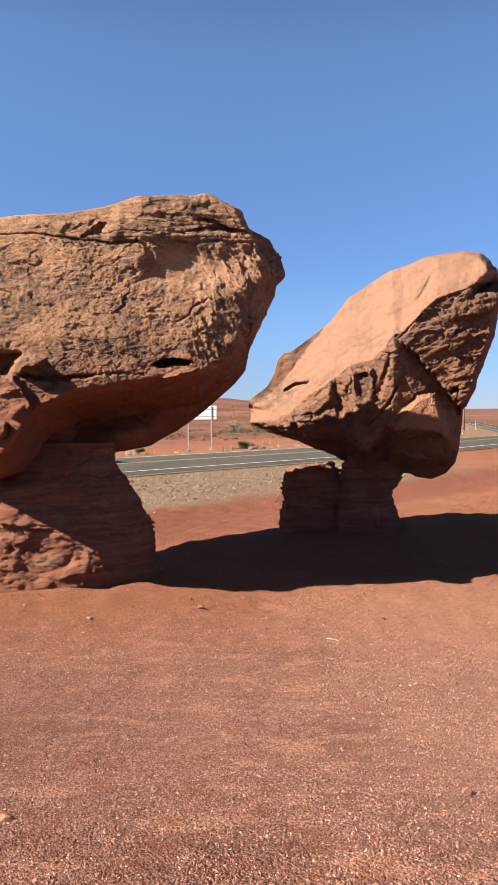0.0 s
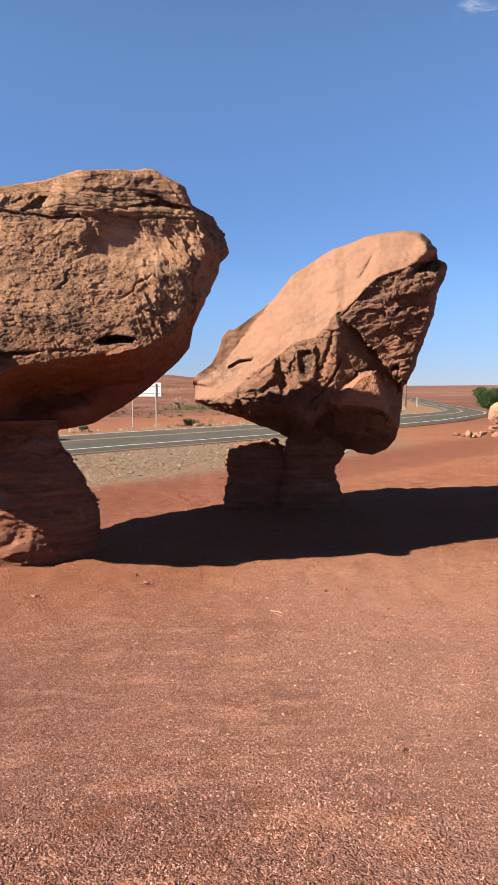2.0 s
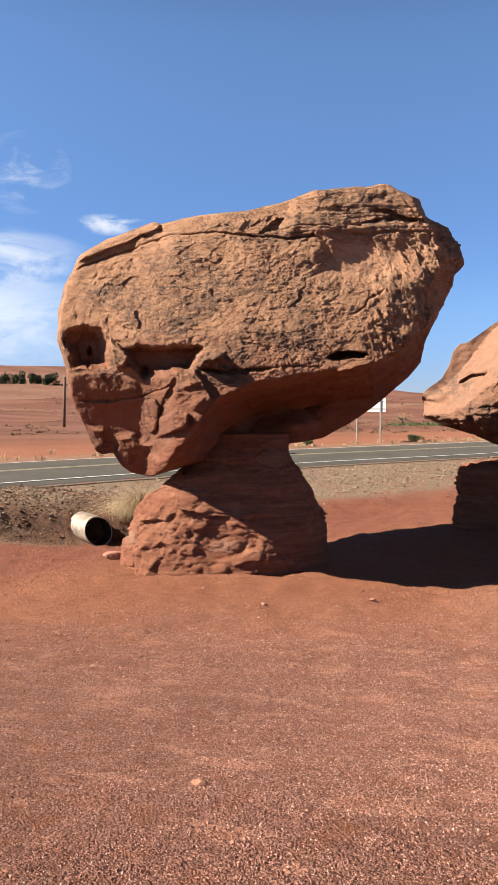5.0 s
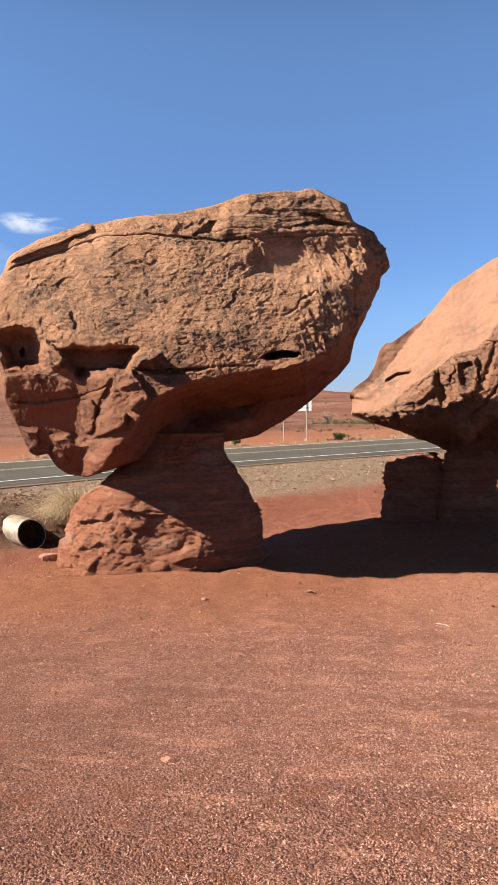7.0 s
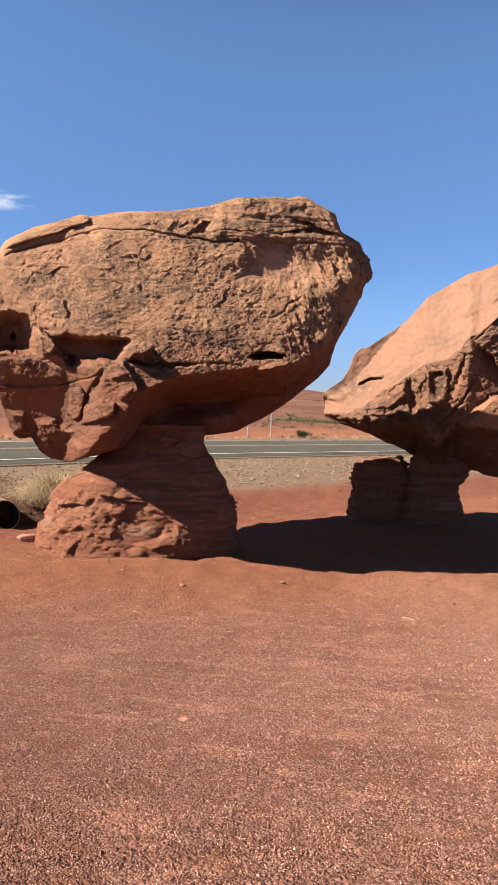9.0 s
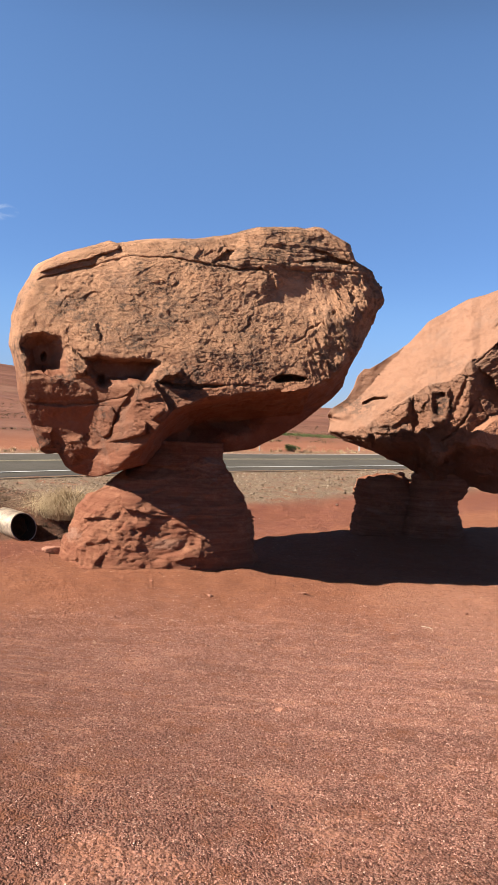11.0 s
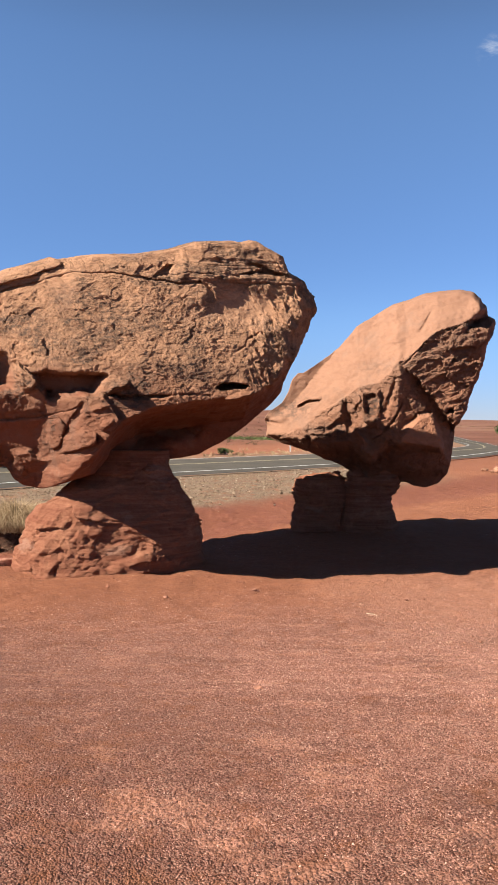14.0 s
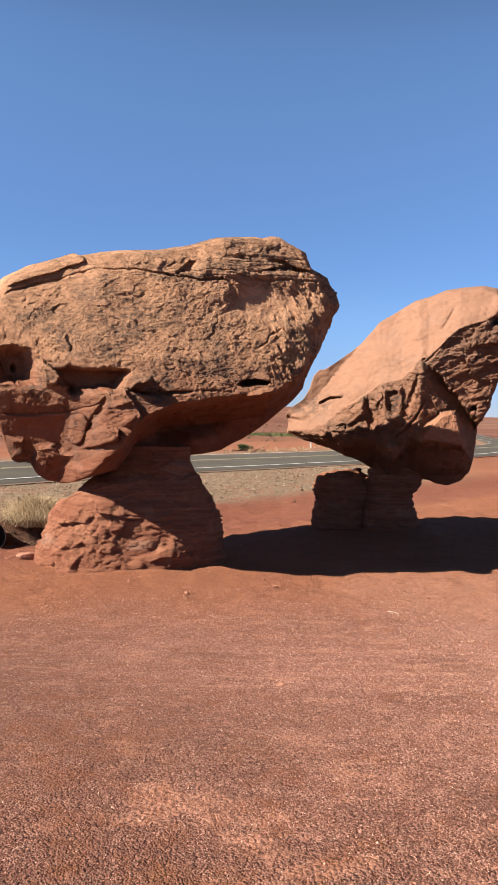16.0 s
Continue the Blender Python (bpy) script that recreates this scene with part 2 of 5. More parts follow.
def pedestal_rock(name):
    """Soft red mudstone in thin beds, with pale dusty bands."""
    m = Nodes(name)
    beds = m.noise(2.0, 8, 0.65, (0.3, 0.3, 7.0), distort=0.4)
    base = m.mix(m.ramp(beds, 0.35, 0.65), (0.26, 0.098, 0.056), (0.36, 0.155, 0.089))
    base = m.mix(m.ramp(m.noise(3.2, 8, 0.72), 0.48, 0.72, 0, 0.65), base, (0.48, 0.230, 0.132))
    base = m.mix(m.ramp(m.noise(0.9, 5, 0.6, (1, 1, 2.5), (4, 1, 2)), 0.6, 0.7, 0, 0.45), base, (0.43, 0.265, 0.19))
    base = m.mix(m.ramp(m.noise(36, 6, 0.75), 0.45, 0.7, 0.0, 0.55), base, (0.19, 0.068, 0.042))
    n = m.bump(m.noise(3.0, 9, 0.7, (0.6, 0.6, 6.0), distort=0.5), 0.04, 0.4)
    n = m.bump(m.noise(16, 9, 0.82), 0.035, 0.95, n)
    n = m.bump(m.noise(48, 6, 0.75), 0.012, 0.7, n)
    return m.done(base, 0.95, n, spec=0.1)


def ground_material():
    m = Nodes("red_ground")
    # open red earth
    earth = m.mix(m.ramp(m.noise(0.35, 6, 0.6), 0.3, 0.7), (0.37, 0.143, 0.074), (0.445, 0.183, 0.097))
    earth = m.mix(m.ramp(m.noise(4.5, 7, 0.7), 0.45, 0.75, 0, 0.55), earth, (0.46, 0.195, 0.102))
    earth = m.mix(m.ramp(m.noise(22, 7, 0.78), 0.46, 0.68, 0, 0.4), earth, (0.19, 0.068, 0.038))
    earth = m.mix(m.ramp(m.noise(60, 4, 0.7), 0.42, 0.66, 0, 0.4), earth, (0.24, 0.088, 0.048))
    earth = m.mix(m.ramp(m.noise(34, 5, 0.7, (1, 1, 1), (3, 8, 0)), 0.60, 0.70, 0, 0.6), earth, (0.52, 0.25, 0.155))
    # dark specks stand in for the shading of small clumps of earth
    earth = m.mix(m.ramp(m.noise(38, 4, 0.75, (1, 1, 1), (6, 1, 0)), 0.38, 0.48, 0.6, 0), earth, (0.17, 0.062, 0.036))
    earth = m.mix(m.ramp(m.noise(7, 6, 0.75, (1, 1.4, 1), (2, 2, 0)), 0.38, 0.52, 0.5, 0), earth, (0.26, 0.098, 0.058))
    earth = m.mix(m.math("MULTIPLY", m.attr("clay"), m.ramp(m.noise(3, 6, 0.7, (1, 1, 1), (8, 8, 0)), 0.3, 0.6, 0.95, 0.5)), earth, (0.245, 0.085, 0.055))
    earth = m.mix(m.math("MULTIPLY", m.attr("pale"), m.ramp(m.noise(11, 5, 0.75, (1, 1, 1), (3, 1, 0)), 0.35, 0.6, 0.2, 0.6)), earth, (0.56, 0.27, 0.175))
    # coarse gravel pad
    stones = m.cell(110, out=1)
    tone = m.tree.nodes.new("ShaderNodeSeparateColor")
    m.link(stones, tone.inputs[0])
    grit = m.mix(m.ramp(tone.outputs[0], 0.0, 1.0), (0.30, 0.118, 0.078), (0.76, 0.390, 0.278))
    grit = m.mix(m.ramp(tone.outputs[1], 0.90, 0.97), grit, (0.58, 0.36, 0.27))
    # gaps between stones coloured dark, as shade
    grit = m.mix(m.ramp(m.cell(110), 0.40, 0.75, 0, 0.6), grit, (0.15, 0.056, 0.036))
    bare = m.ramp(m.noise(2.0, 6, 0.68, (0.8, 1.3, 1)), 0.53, 0.61, 0, 0.8)
    grit = m.mix(m.ramp(m.noise(0.9, 6, 0.65, (0.9, 1.2, 1), (2, 7, 0)), 0.45, 0.62, 0, 0.45), grit, (0.33, 0.14, 0.095))
    grit = m.mix(m.ramp(m.noise(15, 7, 0.8), 0.40, 0.58, 0.55, 0), grit, (0.19, 0.072, 0.050))
    grit = m.mix(m.ramp(m.noise(19, 7, 0.8, (1, 1, 1), (9, 4, 0)), 0.52, 0.66, 0, 0.5), grit, (0.66, 0.345, 0.25))
    grit = m.mix(bare, grit, (0.64, 0.295, 0.19))
    # dark and light specks imitate shading on clumps of gravel
    grit = m.mix(m.ramp(m.noise(60, 3, 0.7, (1, 1, 1), (1, 2, 0)), 0.37, 0.48, 0.75, 0), grit, (0.13, 0.052, 0.036))
    grit = m.mix(m.ramp(m.noise(75, 3, 0.7, (1, 1, 1), (5, 3, 0)), 0.54, 0.66, 0, 0.55), grit, (0.66, 0.37, 0.275))
    grit = m.mix(m.ramp(m.noise(5, 5, 0.7, (1, 1, 1), (4, 4, 0)), 0.38, 0.52, 0.45, 0), grit, (0.27, 0.112, 0.077))
    grit = m.mix(m.math("MULTIPLY", m.attr("pale"), m.ramp(m.noise(14, 5, 0.75, (1, 1, 1), (3, 1, 0)), 0.35, 0.6, 0.2, 0.6)), grit, (0.62, 0.32, 0.23))
    pad = m.math("MULTIPLY", m.attr("pad"), m.ramp(m.noise(6, 5, 0.6), 0.25, 0.55))
    colour = m.mix(pad, earth, grit)
    # grey roadside gravel
    rs = m.cell(30, out=1)
    tone2 = m.tree.nodes.new("ShaderNodeSeparateColor")
    m.link(rs, tone2.inputs[0])
    grey = m.mix(tone2.outputs[0], (0.17, 0.112, 0.070), (0.38, 0.275, 0.185))
    grey = m.mix(m.ramp(m.noise(0.8, 5, 0.6), 0.45, 0.7, 0, 0.5), grey, (0.30, 0.155, 0.10))
    colour = m.mix(m.math("MULTIPLY", m.attr("shoulder"), m.ramp(m.noise(2.2, 6, 0.7), 0.3, 0.5)), colour, grey)
    # the far plain: pale flats, dark scrub, red banks
    far = m.mix(m.ramp(m.noise(0.03, 6, 0.6, (1, 2.5, 1)), 0.35, 0.65), (0.165, 0.066, 0.041), (0.25, 0.115, 0.074))
    far = m.mix(m.ramp(m.noise(0.22, 8, 0.75), 0.55, 0.68, 0, 0.65), far, (0.115, 0.064, 0.038))
    far = m.mix(m.ramp(m.noise(0.012, 4, 0.5, (1, 1, 1), (31, 5, 0)), 0.5, 0.62, 0, 0.6), far, (0.30, 0.165, 0.108))
    soil = m.mix(m.ramp(m.noise(7, 8, 0.75), 0.35, 0.65), (0.095, 0.052, 0.034), (0.215, 0.112, 0.072))
    soil = m.mix(m.ramp(m.noise(40, 4, 0.7), 0.55, 0.72, 0, 0.6), soil, (0.34, 0.22, 0.15))
    colour = m.mix(m.math("MULTIPLY", m.attr("bank"), m.ramp(m.noise(3.0, 6, 0.7), 0.25, 0.5)), colour, soil)
    colour = m.mix(m.attr("far"), colour, far)
    low = m.bump(m.noise(1.6, 6, 0.6), 0.06, 0.35)
    n = m.bump(m.noise(9, 8, 0.78), 0.05, m.ramp(m.attr("pad"), 0.2, 0.9, 0.75, 0.15), low)
    n = m.bump(m.noise(24, 7, 0.78), 0.032, 1.0, n)
    n = m.bump(m.noise(55, 5, 0.7), 0.014, m.math("ADD", m.math("MULTIPLY", m.attr("pad"), 0.55), 0.25), n)
    grit_h = m.math("MULTIPLY", m.cell(110), m.math("MULTIPLY", m.attr("pad"), m.ramp(bare, 0, 0.75, 1, 0.35)))
    n = m.bump(m.math("MULTIPLY", m.cell(48), m.attr("pad")), -0.020, 0.9, n)
    n = m.bump(grit_h, -0.011, 1.0, n)
    n = m.bump(m.math("MULTIPLY", m.cell(30), m.attr("shoulder")), -0.02, 0.6, n)
    return m.done(colour, 0.95, n, spec=0.1)


def plain(name, colour, rough=0.6, metal=0.0, vary=0.25, scale=14, bump=0.0):
    m = Nodes(name)
    c = m.mix(m.ramp(m.noise(scale, 6, 0.65), 0.3, 0.7), [v * (1 - vary) for v in colour], [min(1, v * (1 + vary)) for v in colour])
    n = m.bump(m.noise(scale * 4, 5, 0.6), bump, 0.6) if bump else None
    return m.done(c, rough, n, metal)


def leafy(name, dark, light, rough=0.7):
    m = Nodes(name)
    return m.done(m.mix(m.island(), dark, light), rough, spec=0.2)


def asphalt_material():
    m = Nodes("asphalt")
    c = m.mix(m.ramp(m.noise(0.5, 5, 0.6), 0.3, 0.7), (0.085, 0.075, 0.060), (0.120, 0.104, 0.082))
    c = m.mix(m.ramp(m.noise(90, 3, 0.7), 0.45, 0.75, 0, 0.5), c, (0.16, 0.145, 0.13))
    c = m.mix(m.ramp(m.noise(2.5, 6, 0.7, (1, 1, 1), (5, 5, 0)), 0.6, 0.75, 0, 0.35), c, (0.13, 0.085, 0.062))
    return m.done(c, 0.95, m.bump(m.noise(120, 3, 0.6), 0.01, 0.6), spec=0.08)


MAT_GROUND = ground_material()
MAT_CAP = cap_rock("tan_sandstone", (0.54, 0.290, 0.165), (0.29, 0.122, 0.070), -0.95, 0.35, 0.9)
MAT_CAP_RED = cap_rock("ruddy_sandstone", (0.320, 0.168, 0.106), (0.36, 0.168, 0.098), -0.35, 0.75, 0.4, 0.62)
MAT_PEDESTAL = pedestal_rock("red_mudstone")
MAT_ASPHALT = asphalt_material()
MAT_TAR = plain("broken_tar_edge", (0.045, 0.036, 0.030), 0.9, 0, 0.4, 6)
MAT_WHITE = plain("white_road_paint", (0.72, 0.70, 0.66), 0.7, vary=0.12, scale=8)
MAT_YELLOW = plain("yellow_road_paint", (0.46, 0.38, 0.22), 0.7, vary=0.25, scale=8)
MAT_GALV = plain("galvanised_steel", (0.42, 0.40, 0.37), 0.55, 0.6, 0.25, 12)
MAT_PANEL = plain("bare_aluminium_sheet", (0.82, 0.80, 0.74), 0.6, 0.0, 0.06, 3)
MAT_POST = plain("weathered_timber_post", (0.17, 0.10, 0.065), 0.9, 0, 0.35, 9, 0.01)
MAT_STRAW = leafy("dry_straw", (0.40, 0.275, 0.145), (0.68, 0.50, 0.30))
MAT_SAGE = leafy("desert_shrub_leaf", (0.045, 0.075, 0.02), (0.12, 0.16, 0.05))
MAT_GREEN = leafy("green_shrub_leaf", (0.028, 0.055, 0.014), (0.075, 0.125, 0.036))
MAT_TWIG = plain("grey_twig", (0.17, 0.12, 0.085), 0.9)
MAT_STONE = plain("loose_red_stone", (0.42, 0.19, 0.12), 0.92, 0, 0.35, 16, 0.02)


# ---- mesh helpers ----
def mesh_of(name, verts, faces, material, smooth_shade=True, fields=None):
    me = bpy.data.meshes.new(name)
    me.from_pydata(verts.tolist() if hasattr(verts, "tolist") else verts, [], faces.tolist() if hasattr(faces, "tolist") else faces)
    if fields:
        for key, values in fields.items():
            me.attributes.new(key, "FLOAT", "POINT").data.foreach_set("value", np.asarray(values, dtype=np.float32))
    me.materials.append(material)
    if smooth_shade:
        me.shade_smooth()
    me.update()
    return me


def bm_mesh(name, bm, material, smooth_shade=False):
    me = bpy.data.meshes.new(name)
    bm.to_mesh(me)
    bm.free()
    me.materials.append(material)
    if smooth_shade:
        me.shade_smooth()
    return me


def part(name, me, parent=None, label="", at=None):
    ob = new(name, me)
    if parent:
        ob.parent = parent
    if at is not None:
        ob.matrix_basis = at
    if label:
        ob["label"] = label
    return ob


def thing(name, x, y, z, label, category, group="", turn=0):
    ob = new(name)
    ob.empty_display_size = 0.2
    ob.matrix_basis = pose(x, y, z, 0, 0, turn)
    return tagged(ob, label, category, group)


def box_bm(bm, sx, sy, sz, m=None, bevel=0.0):
    r = bmesh.ops.create_cube(bm, size=1, matrix=(m or Matrix()) @ Matrix.Diagonal((sx, sy, sz, 1)))
    if bevel:
        edges = {e for v in r["verts"] for e in v.link_edges}
        bmesh.ops.bevel(bm, geom=list(edges), offset=bevel, segments=2, affect="EDGES", profile=0.5)


def tube_bm(bm, a, b, r1, r2, sides=8):
    a, b = Vector(a), Vector(b)
    d = b - a
    m = Matrix.Translation((a + b) / 2) @ d.to_track_quat("Z", "Y").to_matrix().to_4x4()
    bmesh.ops.create_cone(bm, cap_ends=True, segments=sides, radius1=r1, radius2=r2, depth=d.length, matrix=m)


def grid_faces(rows, cols, wrap=False):
    i, j = np.meshgrid(np.arange(rows - 1), np.arange(cols if wrap else cols - 1), indexing="ij")
    k = (j + 1) % cols
    return np.stack([i * cols + j, i * cols + k, (i + 1) * cols + k, (i + 1) * cols + j], -1).reshape(-1, 4)


# ---- the lie of the land ----
ROAD_Z = -1.0
ROAD_KNOTS = [(-60, -34), (-34, -4), (-18.2, 19.3), (-8.7, 31.2), (-0.5, 39.0), (7.5, 46.5), (13.6, 53.2), (18.8, 59.2), (23.4, 65.2), (26.2, 72.5), (28.4, 82), (30.6, 94), (36, 118), (42, 150), (60, 300)]
ROAD_HALF = 4.9


def spline(knots, step=1.0):
    out = []
    k = [Vector(p) for p in knots]
    k = [2 * k[0] - k[1], *k, 2 * k[-1] - k[-2]]
    for a, b, c, d in zip(k, k[1:], k[2:], k[3:]):
        n = max(2, int((c - b).length / step))
        for i in range(n):
            t = i / n
            out.append(0.5 * (2 * b + (c - a) * t + (2 * a - 5 * b + 4 * c - d) * t * t + (3 * b - a - 3 * c + d) * t ** 3))
    return np.array([tuple(p) for p in [*out, k[-2]]])


ROAD = spline(ROAD_KNOTS)


def road_distance(x, y):
    """Signed distance from the road's middle, minus on the near side."""
    d, side = np.full(len(x), 1e9), np.ones(len(x))
    t = np.gradient(ROAD, axis=0)
    for (px, py), (tx, ty) in zip(ROAD[::2], t[::2]):
        e = (x - px) ** 2 + (y - py) ** 2
        near = e < d
        d = np.where(near, e, d)
        side = np.where(near, np.where(tx * (y - py) - ty * (x - px) >= 0, 1.0, -1.0), side)
    return np.sqrt(d) * side


def ground_height(x, y, detail=True):
    x, y = np.asarray(x, float), np.asarray(y, float)
    r, bearing = np.hypot(x, y), np.degrees(np.arctan2(-x, y))
    z = np.interp(y + 0.10 * x * smooth(6, 0, y), [-30, -1, 1, 2.3, 3.4, 5.6, 7.4, 9.5, 13, 18, 24], [0.2, 0.12, 0.09, -0.07, -0.32, -0.78, -0.99, -0.97, -1.02, -1.06, -1.02])
    d = road_distance(x, y)
    z = np.where(d > -12, z + (ROAD_Z - 0.06 - z) * smooth(-12, -6, d), z)
    # washed ditch with its bank by the culvert
    z -= 0.24 * np.exp(-(((x + 6.0) / 1.9) ** 2 + ((y - 13.0) / 1.1) ** 2) ** 1.5)
    bank = 0.12 * fbm(np.stack([x, y, 0 * x], -1) * 1.3, 3, 77)
    z += 0.50 * smooth(0.0, 0.55, y - 13.12 - 0.30 * (x + 7.0) + bank) * smooth(-3.4, -5.2, x) * smooth(18.5, 15.0, y + 0.6 * (x + 7)) * smooth(-6.0, -9.0, d)
    # washed edge of the red bank below the shoulder
    z -= 0.22 * smooth(-12.4, -14.6, d) * smooth(-19, -15.0, d) * smooth(-5, -3, x)
    # apron of the mounds under the rocks
    z += 0.10 * np.exp(-((x + 2.6) / 2.4) ** 2 - ((y - 10.9) / 1.9) ** 2) + 0.12 * np.exp(-((x - 2.3) / 2.6) ** 2 - ((y - 15.2) / 1.8) ** 2)
    # the plain beyond the road, rising to a low mesa
    rise = np.interp(bearing, [-60, -30, -22, -8, 0, 6, 14, 24, 36, 60, 90], [0.35, 0.42, 0.24, 0.5, 0.85, 1.15, 1.9, 2.75, 3.1, 2.6, 1.5])
    up = smooth(110, 420, r) * (1 - 0.6 * smooth(500, 1600, r))
    beyond = smooth(4, 14, d) * smooth(10, 40, y)
    z = z + np.minimum(r, 460) * np.tan(np.radians(rise)) * up * beyond
    z = z + beyond * smooth(20, 60, d) * 0.25 * (1 + np.sin(r * 0.07 + 2 * np.sin(bearing * 0.15))) * smooth(60, 140, r)
    if detail:
        p = np.stack([x, y, np.zeros_like(x)], -1)
        off = smooth(ROAD_HALF + 0.2, ROAD_HALF + 2.5, np.abs(d))
        z = z + off * (0.045 * fbm(p * 0.45, 4, 3) + (0.008 + 0.020 * smooth(5, 8, y)) * fbm(p * 2.6, 4, 9, 0.6) * smooth(60, 20, r))
        z = z + off * beyond * smooth(60, 200, r) * (2.2 * fbm(p * 0.014, 6, 21))
    return z


def on_ground(x, y):
    return float(ground_height(np.array([float(x)]), np.array([float(y)]))[0])


def build_ground():
    near_x, near_y = np.arange(-9, 9.01, 0.09), np.arange(-4, 19.01, 0.09)
    grow = 9 + np.cumsum(np.geomspace(0.12, 260, 95))
    xs = np.concatenate([-grow[::-1], near_x, grow])
    back = -4 - np.cumsum(np.geomspace(0.2, 400, 40))
    front = 19 + np.cumsum(np.geomspace(0.12, 200, 120))
    ys = np.concatenate([back[::-1], near_y, front])
    gx, gy = (a.ravel() for a in np.meshgrid(xs, ys))
    z = ground_height(gx, gy)
    d = road_distance(gx, gy)
    r = np.hypot(gx, gy)
    p = np.stack([gx, gy, 0 * gx], -1)
    wob = 0.5 * fbm(p * 0.5, 4, 5)
    edge = 7.3 + 0.9 * np.sin(0.5 * gx + 1.0) - 0.10 * gx
    fields = {
        "pad": smooth(edge + 2.2, edge - 2.6, gy + 1.6 * wob),
        "shoulder": smooth(-13.6, -12.2, d + 1.2 * wob) * (d < 0) * smooth(12, 5, gx) + smooth(8.5, 6.0, d + wob) * (d >= 0) * 0.7,
        "bank": smooth(12.6, 13.1, gy - 0.3 * (gx + 7) + 0.5 * wob) * smooth(-3.4, -4.6, gx) * smooth(-10.8, -12.6, d + wob) * (d < 0),
        "pale": smooth(-0.1, 1.6, gx + 1.2 * wob) * smooth(11.5, 9.5, gy + wob) * smooth(-1, 1, gy),
        "clay": smooth(-16.8, -15.8, d + 0.8 * wob) * smooth(-12.0, -13.2, d + 0.8 * wob) * (d < 0),
        "far": smooth(7, 30, d) * smooth(20, 45, r) + smooth(30, 80, r) * (d < 0),
    }
    keep = mesh_of("ground", np.stack([gx, gy, z], -1), grid_faces(len(ys), len(xs)), MAT_GROUND, True, fields)
    tagged(new("ground", keep), "red desert earth with gravel, washes and low banks", "ground", kind="structure")


build_ground()


def ribbon(name, offset, half, lift, material, parent, label="", crown=0.0, ragged=0.0):
    t = np.gradient(ROAD, axis=0)
    t /= np.linalg.norm(t, axis=1)[:, None]
    nrm = np.stack([-t[:, 1], t[:, 0]], -1)
    cols = np.linspace(-1, 1, 9 if crown else 2)
    slim = np.interp(ROAD[:, 1], [54, 65, 73], [1, 0.62, 0.34])
    rng = np.random.default_rng(4)
    wob = np.cumsum(rng.normal(0, ragged, (len(ROAD), 2)), 0)
    wob -= np.stack([np.convolve(wob[:, i], np.ones(9) / 9, "same") for i in (0, 1)], -1)
    v = []
    for c in cols:
        e = half + (wob[:, 0] if c < 0 else wob[:, 1]) * (abs(c) == 1)
        o = (offset + c * e) * slim
        q = ROAD + nrm * o[:, None]
        zz = ROAD_Z + lift + 0.05 * (1 - (o / ROAD_HALF) ** 2)
        if crown:
            zz = zz - 0.12 * (abs(c) == 1)
        v.append(np.column_stack([q, zz]))
    v = np.stack(v, 1).reshape(-1, 3)
    return part(name, mesh_of(name, v, grid_faces(len(ROAD), len(cols))[:, ::-1], material, True), parent, label)


road = ribbon("road", 0, ROAD_HALF, 0.0, MAT_ASPHALT, None, crown=1.0, ragged=0.05)
tagged(road, "worn grey two-lane asphalt highway with painted lines", "road", kind="structure")
ribbon("road_edge", -4.98, 0.16, 0.012, MAT_TAR, road, "crumbled dark asphalt edge")
ribbon("edge_line", -3.75, 0.07, 0.006, MAT_WHITE, road, "white edge line")
ribbon("edge_line", 3.75, 0.07, 0.006, MAT_WHITE, road, "white edge line")
ribbon("centre_line", -0.14, 0.055, 0.006, MAT_YELLOW, road, "faded yellow centre line")
ribbon("centre_line", 0.14, 0.055, 0.006, MAT_YELLOW, road, "faded yellow centre line")


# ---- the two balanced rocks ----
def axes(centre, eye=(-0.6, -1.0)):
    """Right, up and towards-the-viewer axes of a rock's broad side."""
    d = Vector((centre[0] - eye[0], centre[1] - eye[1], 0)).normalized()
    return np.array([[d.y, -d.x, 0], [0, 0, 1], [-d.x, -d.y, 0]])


def outline_radius(outline, a):
    """How far the outline lies from its middle in the directions a."""
    o = np.array(outline)
    best = np.full(len(a), 0.2)
    ca, sa = np.cos(a), np.sin(a)
    for p, q in zip(o, np.roll(o, -1, 0)):
        e = q - p
        den = ca * e[1] - sa * e[0]
        den = np.where(np.abs(den) < 1e-9, 1e-9, den)
        t = (p[0] * e[1] - p[1] * e[0]) / den
        s = (p[0] * sa - p[1] * ca) / den
        ok = (t > 0) & (s >= -1e-6) & (s <= 1 + 1e-6)
        best = np.where(ok, np.maximum(best, t), best)
    k = np.array([1, 2, 3, 2, 1.0]) / 9
    return np.convolve(np.concatenate([best[-2:], best, best[:2]]), k, "valid")


def dent(u, v, cu, cv, ru, rv, depth, turn=0.0, hard=1.0):
    """A hollow (depth above nought) or a lump (below) on the broad side."""
    c, s = math.cos(radians(turn)), math.sin(radians(turn))
    a, b = (u - cu) * c + (v - cv) * s, -(u - cu) * s + (v - cv) * c
    return -depth * np.exp(-((a / ru) ** 2 + (b / rv) ** 2) ** hard)


def crack(u, v, us, vs, width, depth):
    line = np.interp(u, us, vs)
    inside = smooth(us[0] - 0.1, us[0] + 0.1, u) * smooth(us[-1] + 0.1, us[-1] - 0.1, u)
    return -depth * inside * np.exp(-((v - line) / width) ** 2)


